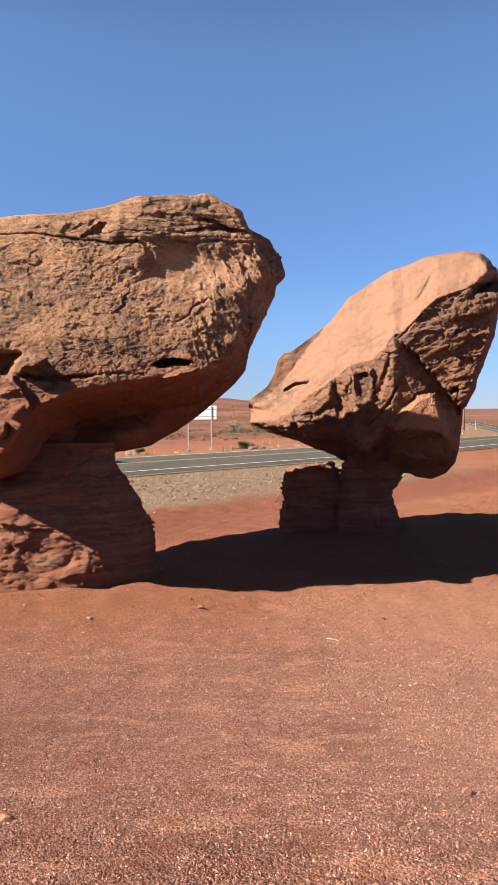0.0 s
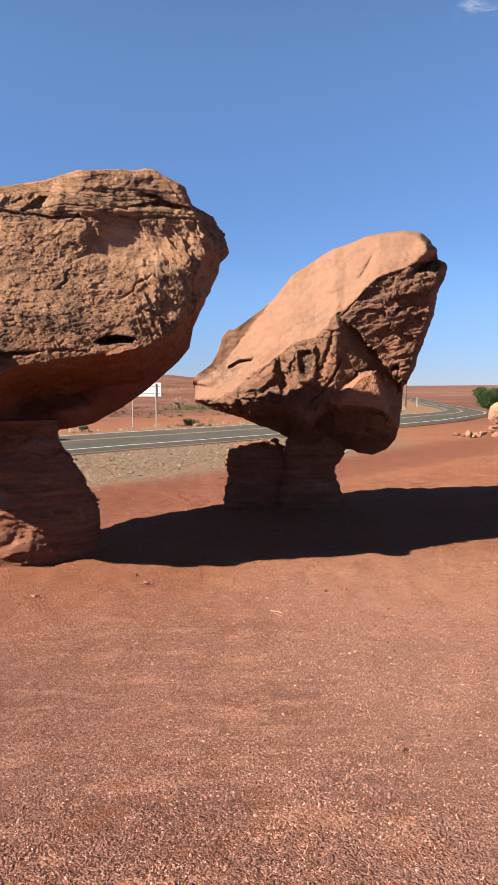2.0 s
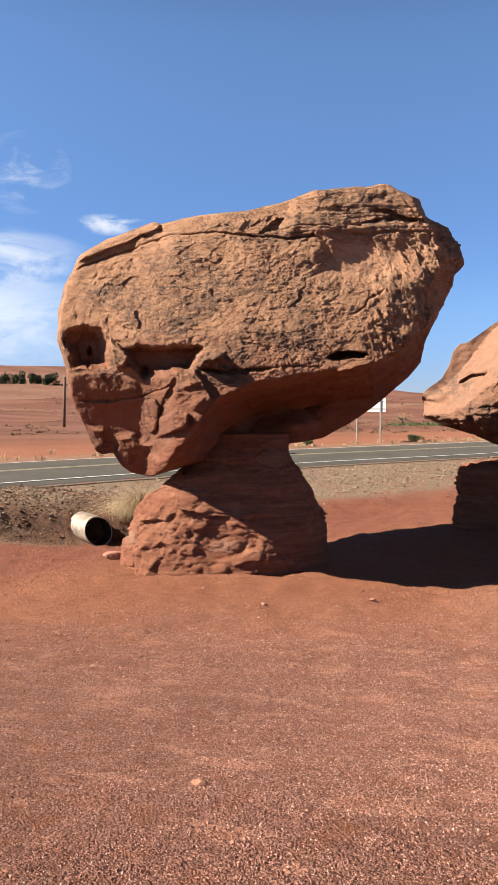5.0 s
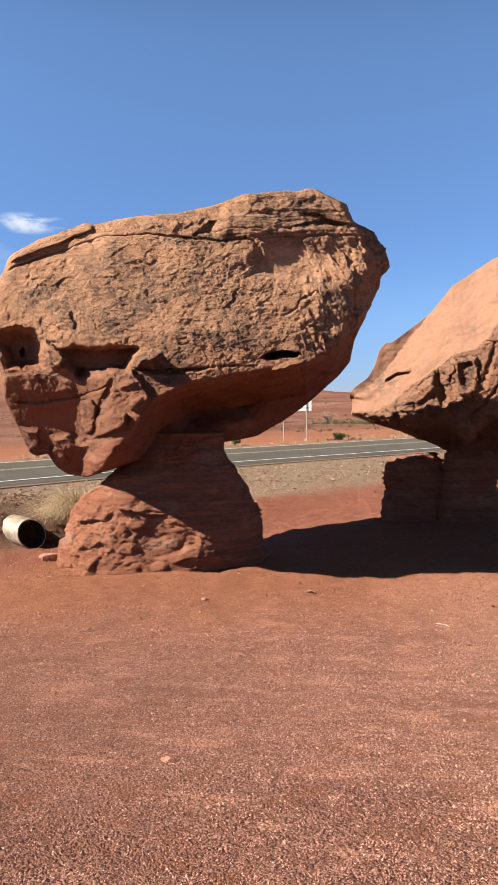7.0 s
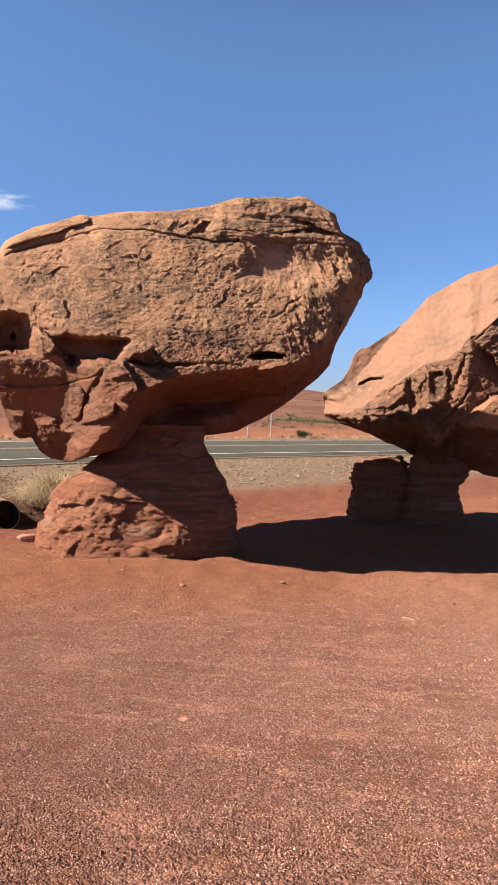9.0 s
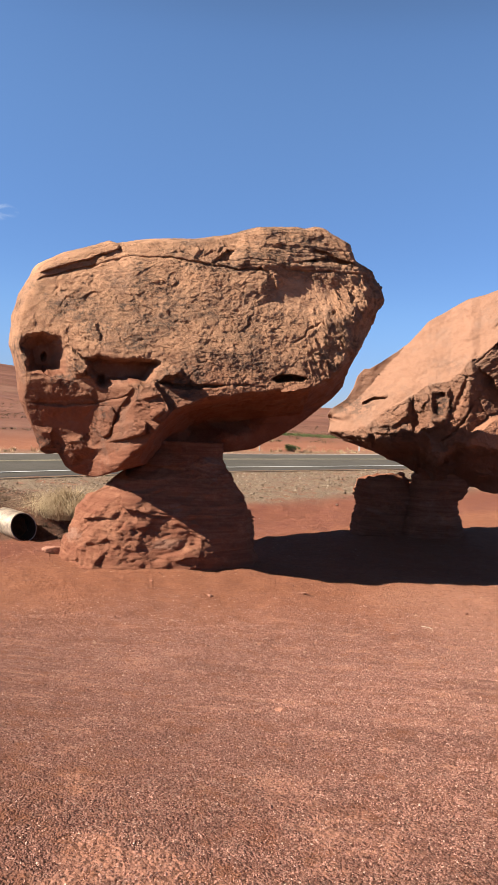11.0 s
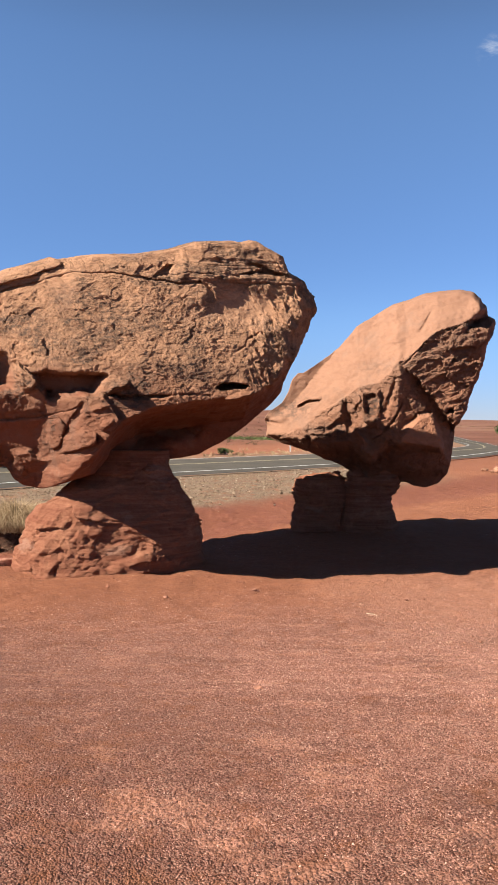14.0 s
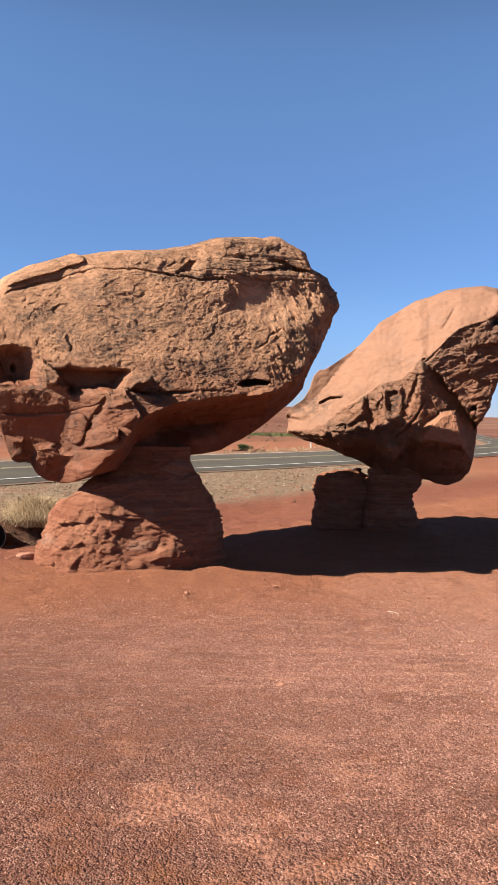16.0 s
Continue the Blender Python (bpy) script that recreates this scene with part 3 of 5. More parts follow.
def within(u, v, corners):
    """How far a point of the broad side lies inside a patch; below nought outside."""
    c = np.array(corners, float)
    d, odd = np.full(len(u), 1e9), np.zeros(len(u), bool)
    for (px, py), (qx, qy) in zip(c, np.roll(c, -1, 0)):
        ex, ey = qx - px, qy - py
        t = np.clip(((u - px) * ex + (v - py) * ey) / (ex * ex + ey * ey), 0, 1)
        d = np.minimum(d, (u - px - t * ex) ** 2 + (v - py - t * ey) ** 2)
        if ey:
            odd ^= ((py > v) != (qy > v)) & (u < px + (v - py) * ex / ey)
    return np.sqrt(d) * np.where(odd, 1, -1)


def patch(u, v, corners, edge, start=0.0):
    return smooth(start, start + edge, within(u, v, corners))


def boulder(centre, outline, near, front, back, relief, rings=(270, 44), turns=720):
    """A big stone: its outline on the broad side, a front of worn facets narrowed towards the camera's eye point near
    to fit its view, a rounded back.
    """
    ax = axes(centre)
    a = np.linspace(0, 2 * math.pi, turns, endpoint=False)
    rad = outline_radius(outline, a)
    th = np.concatenate([np.linspace(0.004, math.pi / 2, rings[0]), math.pi / 2 + np.linspace(0, math.pi / 2 - 0.004, rings[1] + 1)[1:]])
    f = np.sin(th)
    f = np.where(th <= math.pi / 2, 0.45 * f + 0.55 * np.minimum(th / (math.pi / 2), 1), f)
    uu, vv = f[:, None] * (rad * np.cos(a))[None], f[:, None] * (rad * np.sin(a))[None]
    u, v, ff = uu.ravel(), vv.ravel(), np.repeat(f, turns)
    facing = np.repeat(th <= math.pi / 2, turns)
    dome = np.maximum(0, 1 - ff ** 2.6) ** (1 / 2.2)
    flat = np.stack([u, v, 0 * u], -1)
    wu = u + 0.025 * fbm(flat * 2.3, 3, 301) + 0.012 * fbm(flat * 9, 3, 303)
    wv = v + 0.025 * fbm(flat * 2.3, 3, 305) + 0.012 * fbm(flat * 9, 3, 307)
    w = np.where(facing, np.minimum(softmin(16, front(wu, wv), 3.4 * dome), 3.4 * dome), -back(v) * dome)
    q = np.stack([u, v, w], -1)
    # normals of the smooth form, then the relief along them
    g = q.reshape(len(th), turns, 3)
    nrm = np.cross(np.roll(g, -1, 1) - np.roll(g, 1, 1), np.gradient(g, axis=0))
    nrm /= np.linalg.norm(nrm, axis=2, keepdims=True) + 1e-9
    nrm = nrm.reshape(-1, 3)
    out = np.sign((nrm * q).sum(1, keepdims=True).mean())
    h, worn, stain, shaded = relief(u, v, w, q, facing)
    rim = smooth(1.0, 0.93, ff)
    q = q + nrm * out * (h * (0.35 + 0.65 * rim))[:, None]
    # shrink the front towards the camera's eye, so the outline fits its view
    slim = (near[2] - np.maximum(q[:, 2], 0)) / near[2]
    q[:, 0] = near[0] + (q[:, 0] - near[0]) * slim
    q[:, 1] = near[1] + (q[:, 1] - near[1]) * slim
    return q @ ax, grid_faces(len(th), turns, True)[:, ::-1], {"worn": worn, "stain": stain, "shaded": shaded}


def ledges(p, height, warp, seed):
    """Thin beds that stand proud or weather back, one over another."""
    s = p[:, 1] / height + warp * fbm(p * 0.8, 3, seed) + 0.12 * fbm(p * 5, 2, seed + 3)
    i = np.floor(s)
    f = s - i
    hard = lattice(i.astype(np.int64), 0 * i.astype(np.int64), 0 * i.astype(np.int64), seed) / 65535.0 - 0.5
    return hard * smooth(0.0, 0.12, f) * smooth(1.0, 0.8, f) - 0.35 * (1 - smooth(0.0, 0.1, f))


LEFT_MID = (-2.3, 11.0, 2.4)
LEFT_OUTLINE = [(-3.27, 0.02), (-3.25, 0.49), (-3.15, 0.86), (-3.0, 1.13), (-2.95, 1.26), (-2.87, 1.35), (-2.49, 1.57), (-2.23, 1.65), (-1.72, 1.82), (-1.66, 1.78), (-1.06, 1.9), (-0.29, 1.96), (0.22, 2.07), (0.67, 2.24), (1.31, 2.28), (1.48, 2.26), (1.66, 2.3), (1.81, 2.29), (1.93, 2.21), (2.24, 2.08), (2.29, 1.94), (2.35, 1.81), (2.68, 1.63), (2.73, 1.52), (2.82, 1.41), (2.91, 1.1), (2.78, 0.96), (2.73, 0.79), (2.53, 0.38), (2.33, -0.04), (2.29, -0.33), (2.08, -0.58), (1.58, -1.0), (1.24, -1.25), (0.82, -1.47), (-0.21, -1.64), (-1.08, -1.83), (-1.81, -2.06), (-2.13, -2.01), (-2.29, -1.91), (-2.44, -1.66), (-2.55, -1.74), (-2.69, -1.7), (-2.85, -1.29), (-3.06, -0.86), (-3.12, -0.46), (-3.22, -0.11)]
LIP_U, LIP_V = [-3.3, -2.36, -2.12, -1.78, -1.21, -0.77, -0.29, 0.22, 0.86, 1.58, 1.99, 2.4], [-2.3, -1.93, -1.84, -1.64, -1.34, -0.86, -0.63, -0.53, -0.44, -0.37, -0.1, 0.3]
ALCOVE = [(-3.16, 0.02), (-3.04, 0.19), (-2.82, 0.25), (-2.6, 0.2), (-2.47, 0.01), (-2.43, -0.38), (-2.65, -0.44), (-3.05, -0.42)]
NICHE = [(-2.25, -0.1), (-2.03, -0.03), (-1.5, -0.07), (-1.11, -0.05), (-0.97, -0.13), (-1.2, -0.45), (-1.77, -0.53), (-1.9, -0.56), (-2.03, -0.43)]
BOWL = [(0.66, 0.99), (0.81, 1.34), (1.15, 1.66), (1.57, 1.62), (2.06, 1.46), (2.23, 1.21), (2.07, 0.89), (1.57, 0.66), (1.07, 0.7)]


def left_front(u, v):
    hang = 0.95 * smooth(-1.45, -1.95, u) - 0.32
    face = lambda h: np.where(h > -0.4, 1.72 - 0.46 * h, 1.904 + hang * (h + 0.4))
    lip = np.interp(u, LIP_U, LIP_V)
    upper = face(v) - 0.05 * (u - 0.2) ** 2
    crown = 2.72 - 1.10 * (v - 0.26 * smooth(0.1, 0.9, u)) - 0.05 * (u - 0.2) ** 2
    under = face(lip) - 0.05 * (u - 0.2) ** 2 + 0.03 + (2.0 + 1.6 * smooth(-1.3, -0.4, u)) * (v - lip)
    under = 0.1 + np.maximum(under - 0.1, 0) + 0.12 * np.minimum(under - 0.1, 0)
    edge = np.interp(v, [-0.6, -0.37, -0.07, 0.3, 0.71, 1.0, 1.21, 1.62, 2.04, 2.3], [1.3, 1.62, 2.02, 2.2, 2.3, 2.5, 2.62, 2.4, 2.16, 1.9])
    right_end = face(v) - 0.05 * (edge - 0.2) ** 2 + 0.02 - 2.4 * (u - edge)
    left_end = 1.55 + 0.55 * (u + 1.75) + 0.85 * np.minimum(v + 0.35, 0) * smooth(-1.4, -2.0, u)
    w = softmin(26, upper, crown, under, right_end, left_end)
    # two smooth alcoves under the brow, with a rib of pitted stone between them
    bend = np.stack([u, v, 0 * u], -1)
    au, av = u + 0.06 * fbm(bend * 3.2, 3, 311), v + 0.06 * fbm(bend * 3.2, 3, 313)
    w = w - patch(au, av, ALCOVE, 0.22, -0.05) * smooth(-0.50, -0.25, v) * np.maximum(w - 0.46 - 0.10 * (v + 0.1), 0)
    w = w - patch(au, av, NICHE, 0.17, -0.03) * smooth(-0.62, -0.36, v) * np.maximum(w - 1.02 - 0.14 * (u + 2.2) - 0.25 * (v + 0.3), 0)
    w = w + dent(u, v, -2.76, -0.12, 0.035, 0.06, 0.22, 0, 2) + dent(u, v, -2.76, -0.34, 0.03, 0.05, 0.16, 0, 2) + dent(u, v, -1.9, -0.47, 0.08, 0.09, 0.26, -35, 1.6)
    w = w + 0.14 * patch(u, v, [(-2.5, 0.12), (-2.3, 0.0), (-2.1, -0.22), (-2.2, -0.40), (-2.42, -0.36), (-2.46, -0.1)], 0.07)
    # the sill below them and the smooth hanging plane of the jaw
    w = w + 0.05 * patch(u, v, [(-3.2, -0.46), (-2.74, -0.42), (-2.39, -0.40), (-2.02, -0.56), (-1.95, -0.74), (-2.39, -0.84), (-2.84, -0.86), (-3.12, -0.81)], 0.08)
    w = w - 0.07 * patch(u, v, [(-2.84, -0.93), (-1.95, -0.76), (-1.86, -0.88), (-1.90, -1.25), (-1.82, -1.45), (-1.95, -1.56), (-2.27, -1.38), (-2.76, -1.29)], 0.25)
    # blocks that stand out of the jaw
    w = w + 0.17 * patch(u, v, [(-1.90, -0.88), (-1.73, -0.86), (-1.66, -0.99), (-1.71, -1.34), (-1.78, -1.42), (-1.90, -1.29)], 0.045)
    w = w + 0.20 * patch(u, v, [(-1.66, -1.16), (-1.43, -1.03), (-1.19, -1.08), (-1.23, -1.30), (-1.52, -1.43), (-1.72, -1.48)], 0.05)
    w = w + 0.15 * patch(u, v, [(-1.53, -0.36), (-1.12, -0.39), (-0.97, -0.56), (-0.84, -0.86), (-0.99, -1.12), (-1.16, -1.05), (-1.29, -0.86), (-1.44, -0.6)], 0.06)
    w = w + 0.16 * patch(u, v, [(-2.45, -1.40), (-2.09, -1.34), (-1.76, -1.58), (-1.90, -1.78), (-2.19, -1.90), (-2.42, -1.73)], 0.14)
    w = w + 0.12 * patch(u, v, [(-2.86, -1.25), (-2.52, -1.30), (-2.46, -1.60), (-2.72, -1.72)], 0.10)
    w = w + dent(u, v, -1.52, -0.80, 0.05, 0.30, 0.10, -25, 2) + dent(u, v, -1.22, -0.66, 0.16, 0.05, -0.09, 20, 2) + dent(u, v, -1.08, -0.92, 0.10, 0.05, -0.09, 35, 2)
    # the proud lump at the brow's end and the slot with the block below it
    w = w + 0.30 * patch(u, v, [(-1.12, -0.37), (-1.06, -0.19), (-0.85, -0.09), (-0.65, -0.13), (-0.63, -0.27), (-0.81, -0.39), (-1.07, -0.44)], 0.12)
    w = w - 0.42 * patch(u, v, [(0.86, -0.24), (1.03, -0.14), (1.50, -0.16), (1.54, -0.24), (1.41, -0.27), (0.99, -0.30)], 0.04)
    w = w + 0.30 * patch(u, v, [(0.97, -0.47), (1.11, -0.37), (1.41, -0.29), (1.58, -0.32), (1.49, -0.46), (1.33, -0.52)], 0.08)
    # the worn bowl below the hump, the hump's left shoulder, the alcove of the underside
    w = w - 0.14 * patch(u, v, BOWL, 0.50, -0.14) - 0.03 * patch(u, v, [(1.12, 1.60), (1.32, 1.72), (1.63, 1.58), (1.5, 1.30), (1.18, 1.35)], 0.12)
    w = w - 0.16 * patch(u, v, [(-0.2, 1.60), (0.22, 1.62), (0.27, 1.86), (0.14, 1.86)], 0.07) + dent(u, v, 0.36, 1.78, 0.10, 0.26, -0.09, -18, 1.5)
    w = w - 0.45 * patch(u, v, [(-0.75, -0.95), (-0.2, -0.70), (0.55, -0.60), (1.0, -0.75), (0.8, -1.2), (-0.3, -1.4)], 0.42, -0.08)
    w = w + crack(u, v, [-2.95, -2.36, -1.49, -0.8, -0.2, 0.31, 0.73, 1.23, 1.9], [1.11, 1.34, 1.60, 1.64, 1.59, 1.52, 1.56, 1.69, 1.84], 0.014, 0.06)
    w = w + 0.10 * smooth(-0.01, 0.03, v - np.interp(u, [-3, -2.92, -2.36, -1.68, -1.6], [1.2, 1.22, 1.45, 1.70, 1.72])) * smooth(-1.62, -1.68, u)
    w = w + crack(u, v, [-2.9, -2.4, -1.9, -1.5], [-0.88, -0.90, -0.80, -0.66], 0.02, 0.08) + crack(u, v, [-1.0, -0.6, -0.1, 0.5], [-0.42, -0.46, -0.42, -0.36], 0.025, 0.12)
    w = w + crack(u, v, [1.3, 1.42, 1.50, 1.75], [0.40, 0.48, 0.62, 0.74], 0.025, 0.06) + crack(u, v, [1.55, 1.8, 2.05, 2.3], [1.92, 1.90, 1.78, 1.74], 0.025, 0.14)
    return w


# depth of the unseen back, tuned so its shadow covers the other rock's stump
def left_back(v):
    return np.interp(v, [-2.1, -1.2, -0.5, 0.5, 1.2, 2.2], [2.6, 3.7, 4.0, 3.0, 2.2, 1.4])


def left_relief(u, v, w, q, facing):
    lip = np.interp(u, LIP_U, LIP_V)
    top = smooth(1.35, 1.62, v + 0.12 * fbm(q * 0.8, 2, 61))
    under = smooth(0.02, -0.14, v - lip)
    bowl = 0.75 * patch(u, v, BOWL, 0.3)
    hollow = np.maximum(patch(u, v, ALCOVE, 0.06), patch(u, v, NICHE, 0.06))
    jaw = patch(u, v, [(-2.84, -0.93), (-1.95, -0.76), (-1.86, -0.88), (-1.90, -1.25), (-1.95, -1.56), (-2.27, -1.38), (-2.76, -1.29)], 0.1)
    smoothed = np.clip(under + bowl + 0.9 * hollow + 0.75 * jaw + 0.55 * smooth(-0.2, 0.5, fbm(q * 0.9, 2, 67)) * smooth(0.9, 1.4, v) * smooth(0.6, -0.4, u), 0, 1)
    rough = 1 - 0.88 * smoothed
    chunk = smooth(1.35, 1.75, u) * smooth(-0.45, -0.1, v) * smooth(1.75, 1.4, v) + 0.5 * smooth(1.7, 2.2, u)
    chunk = np.clip(chunk + 0.15 * smooth(0.12, -0.05, v) * (1 - under), 0, 1) * rough
    pitted = rough * (1 - 0.5 * smooth(-0.35, -0.6, v)) * (0.45 + 0.55 * smooth(-0.25, 0.25, fbm(q * 1.2, 2, 71)))
    h = 0.035 * fbm(q * 0.9, 3, 11) + 0.022 * pitted * fbm(q * (2.4, 3.2, 2.4), 3, 16) + rough * 0.010 * fbm(q * (7, 9, 7), 3, 12, 0.6)
    h += pitted * (0.030 * facets(q, (0.42, 0.26, 0.42), 7) + 0.010 * facets(q, (0.13, 0.08, 0.13), 37) + 0.007 * ridged(q * (9, 14, 9), 3, 14))
    d1, d2, tone = cells(q / np.array((0.16, 0.12, 0.16)) + 0.4 * fbm(q * 3, 2, 23)[:, None], 27)
    h -= pitted * 0.016 * smooth(0.42, 0.12, d1) * (tone > 0.6)
    lean = np.stack([q[:, 0] + 0.55 * q[:, 1], q[:, 1] - 0.45 * q[:, 0], q[:, 2]], -1)
    h += chunk * (0.055 * facets(lean, (0.18, 0.42, 0.3), 57, 0.12) + 0.018 * facets(lean, (0.08, 0.16, 0.14), 59, 0.15))
    beds = top * smooth(-0.3, 0.8, u)
    h += (0.040 * beds + 0.016 * top) * ledges(q, 0.15, 1.0, 31) + (0.018 * beds + 0.006 * top) * ledges(q, 0.045, 1.0, 33)
    h += under * (0.035 * fbm(q * (1.5, 2.5, 1.5), 4, 18) + 0.022 * facets(q, (0.7, 0.5, 0.7), 19))
    spots = smooth(-0.15, 0.35, fbm(q * 1.5, 3, 73))
    stain = 0.8 * spots * np.exp(-(((u + 0.1) / 0.85) ** 2 + ((v - 1.0) / 0.45) ** 2) ** 1.5) + 0.6 * np.exp(-(((u - 0.4) / 0.9) ** 2 + ((v - 0.05) / 0.16) ** 2)) + 0.5 * spots * np.exp(-(((u + 1.1) / 0.8) ** 2 + ((v - 0.45) / 0.25) ** 2))
    # darker patch at the top of the bowl
    stain += 0.55 * patch(u, v, [(1.12, 1.60), (1.32, 1.70), (1.63, 1.56), (1.5, 1.30), (1.18, 1.35)], 0.12)
    # last mask: shade painted under the lip, in the alcoves, half on the jaw
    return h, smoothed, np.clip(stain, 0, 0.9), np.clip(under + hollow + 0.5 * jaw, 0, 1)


RIGHT_MID = (2.5, 15.2, 1.9)
RIGHT_OUTLINE = [(-2.56, -0.33), (-2.47, -0.19), (-2.15, 0.04), (-2.0, 0.3), (-1.91, 0.6), (-1.76, 0.77), (-1.7, 0.72), (-1.08, 1.16), (-0.85, 1.34), (-0.44, 1.84), (0.14, 2.2), (0.37, 2.34), (0.72, 2.44), (1.06, 2.59), (1.41, 2.65), (1.86, 2.68), (2.15, 2.63), (2.34, 2.46), (2.34, 2.38), (2.46, 2.31), (2.45, 2.07), (2.61, 2.0), (2.66, 1.81), (2.47, 1.5), (2.48, 1.33), (2.36, 0.87), (2.09, 0.18), (2.06, -0.05), (1.8, -0.48), (1.75, -1.21), (1.67, -1.51), (1.5, -1.72), (1.21, -1.84), (0.91, -1.8), (0.8, -1.73), (-0.2, -1.69), (-0.79, -1.35), (-1.5, -1.08), (-2.21, -0.87), (-2.52, -0.76), (-2.48, -0.55)]
RIDGE_U, RIDGE_V = [-2.6, -1.97, -1.68, -1.44, -1.26, -0.79, -0.44, 0.03, 0.26, 0.41, 0.61, 1.07, 1.3, 1.87, 2.21, 2.7], [-0.8, -0.66, -0.52, -0.28, -0.14, 0.16, 0.44, 0.56, 0.76, 1.02, 1.11, 1.56, 1.77, 1.95, 2.12, 2.35]
OVERHANG = [(0.49, 0.97), (0.72, 1.16), (1.09, 1.62), (1.32, 1.79), (1.87, 1.96), (2.21, 2.12), (2.49, 2.29), (2.9, 2.1), (2.8, 1.55), (2.6, 0.64), (2.22, -0.28), (1.8, -0.54), (1.68, -0.28), (1.43, 0.01), (1.08, 0.44), (0.78, 0.76)]
BELL = [(0.38, -0.92), (0.44, -0.65), (0.61, -0.4), (0.9, -0.13), (1.14, -0.04), (1.29, -0.08), (1.43, -0.4), (1.55, -0.69), (1.57, -0.92), (1.49, -1.05), (1.08, -1.0), (0.68, -0.93)]


def right_front(u, v):
    ridge = np.interp(u, RIDGE_U, RIDGE_V)
    crest = 1.45 + 0.36 * np.minimum(u - 0.45, 0) - 0.06 * np.maximum(u - 0.45, 0)
    slab = np.maximum(crest - 0.72 * (v - ridge), 0.10)
    front = 1.45 + 0.36 * np.minimum(u - 0.45, 0) - 0.32 * np.maximum(u - 0.45, 0) - 0.10 * smooth(0.6, 0.2, u) * (v - np.minimum(ridge, 1.05))
    hang = crest + 0.03 * (v - ridge)
    deep = within(u, v, OVERHANG)
    # below its slanting edge the overhanging face steps back
    body = front - 0.20 * np.exp(-(np.minimum(deep, 0) / 0.30) ** 2) * smooth(0.45, 0.9, u)
    k = smooth(-0.02, 0.05, np.maximum(deep, np.where(u > 0.55, v - ridge + 0.06, -9)))
    body = body * (1 - k) + hang * k
    line = np.interp(u, [-2.6, -1.97, -1.38, -0.79, -0.5, -0.32, -0.14, 0.03, 0.27, 0.62, 1.55, 1.8], [-0.7, -0.82, -0.93, -0.96, -0.98, -1.12, -1.34, -1.16, -0.9, -0.96, -1.07, -1.05])
    under = 1.45 + 0.36 * np.minimum(u - 0.45, 0) - 0.30 * np.maximum(u - 0.45, 0) - 0.10 + (1.5 + 0.5 * smooth(0.4, -0.4, u)) * (v - line)
    under = 0.28 + np.maximum(under - 0.28, 0) + 0.1 * np.minimum(under - 0.28, 0)
    edge = 1.15 - 2.4 * (u - 1.50)
    w = softmin(30, slab, body, under, np.maximum(edge + 6.0 * np.maximum(deep + 0.05, 0) + 8.0 * np.maximum(v - ridge + 0.15, 0), 0.1))
    # a bell-shaped scar that bulges, and the lobe under it
    w = w + (0.15 + 0.30 * np.clip(u - 0.45, 0, 1)) * patch(u, v, BELL, 0.16)
    w = w + dent(u, v, 1.15, -1.40, 0.6, 0.3, -0.25, 0, 1.5)
    # the slot above the beak, and the beak's mouth
    slot = np.interp(u, [-1.8, -1.76, -1.55, -1.26], [-0.02, 0.0, 0.12, 0.15])
    inside = smooth(-1.82, -1.70, u) * smooth(-1.24, -1.32, u)
    w = w - 0.16 * inside * smooth(0.02, -0.01, v - slot) * smooth(-0.085, -0.05, v - slot) + 0.04 * inside * smooth(0.0, 0.03, v - slot) * smooth(0.2, 0.05, v - slot)
    w = w + dent(u, v, -2.42, -0.42, 0.16, 0.035, 0.10, -12) + dent(u, v, -2.28, -0.30, 0.22, 0.10, -0.07, -8, 1.6)
    # folds, buttress and tooth of the lit side
    w = w + 0.14 * patch(u, v, [(-0.72, 0.28), (-0.40, 0.38), (0.05, 0.45), (0.12, 0.0), (0.0, -0.40), (-0.28, -0.40), (-0.45, -0.10)], 0.10)
    w = w - 0.12 * patch(u, v, [(-0.34, 0.30), (-0.12, 0.36), (0.03, 0.20), (0.0, -0.28), (-0.22, -0.34), (-0.34, -0.05)], 0.08)
    w = w + 0.26 * patch(u, v, [(-0.52, -0.50), (-0.30, -0.62), (-0.05, -0.90), (0.05, -1.1), (0.01, -1.30), (-0.11, -1.42), (-0.25, -1.38), (-0.38, -1.05)], 0.12)
    w = w + crack(u, v, [-0.05, 0.12, 0.35, 0.55], [-0.75, -0.62, -0.30, 0.10], 0.04, 0.12) + dent(u, v, 0.28, 0.28, 0.06, 0.42, 0.10, -16, 1.8)
    w = w + 0.10 * patch(u, v, [(-1.45, -0.32), (-1.2, -0.2), (-0.8, 0.08), (-0.75, -0.3), (-1.1, -0.6), (-1.5, -0.6)], 0.12) + dent(u, v, -0.66, -0.30, 0.08, 0.34, 0.14, 12, 2)
    w = w + dent(u, v, 1.66, -0.06, 0.09, 0.07, 0.30, -20, 2) + crack(u, v, [0.92, 1.0, 1.07, 1.16], [1.78, 1.92, 2.02, 2.22], 0.05, 0.05)
    return w


def right_back(v):
    return np.interp(v, [-1.8, 0, 2.7], [1.2, 1.5, 1.1])


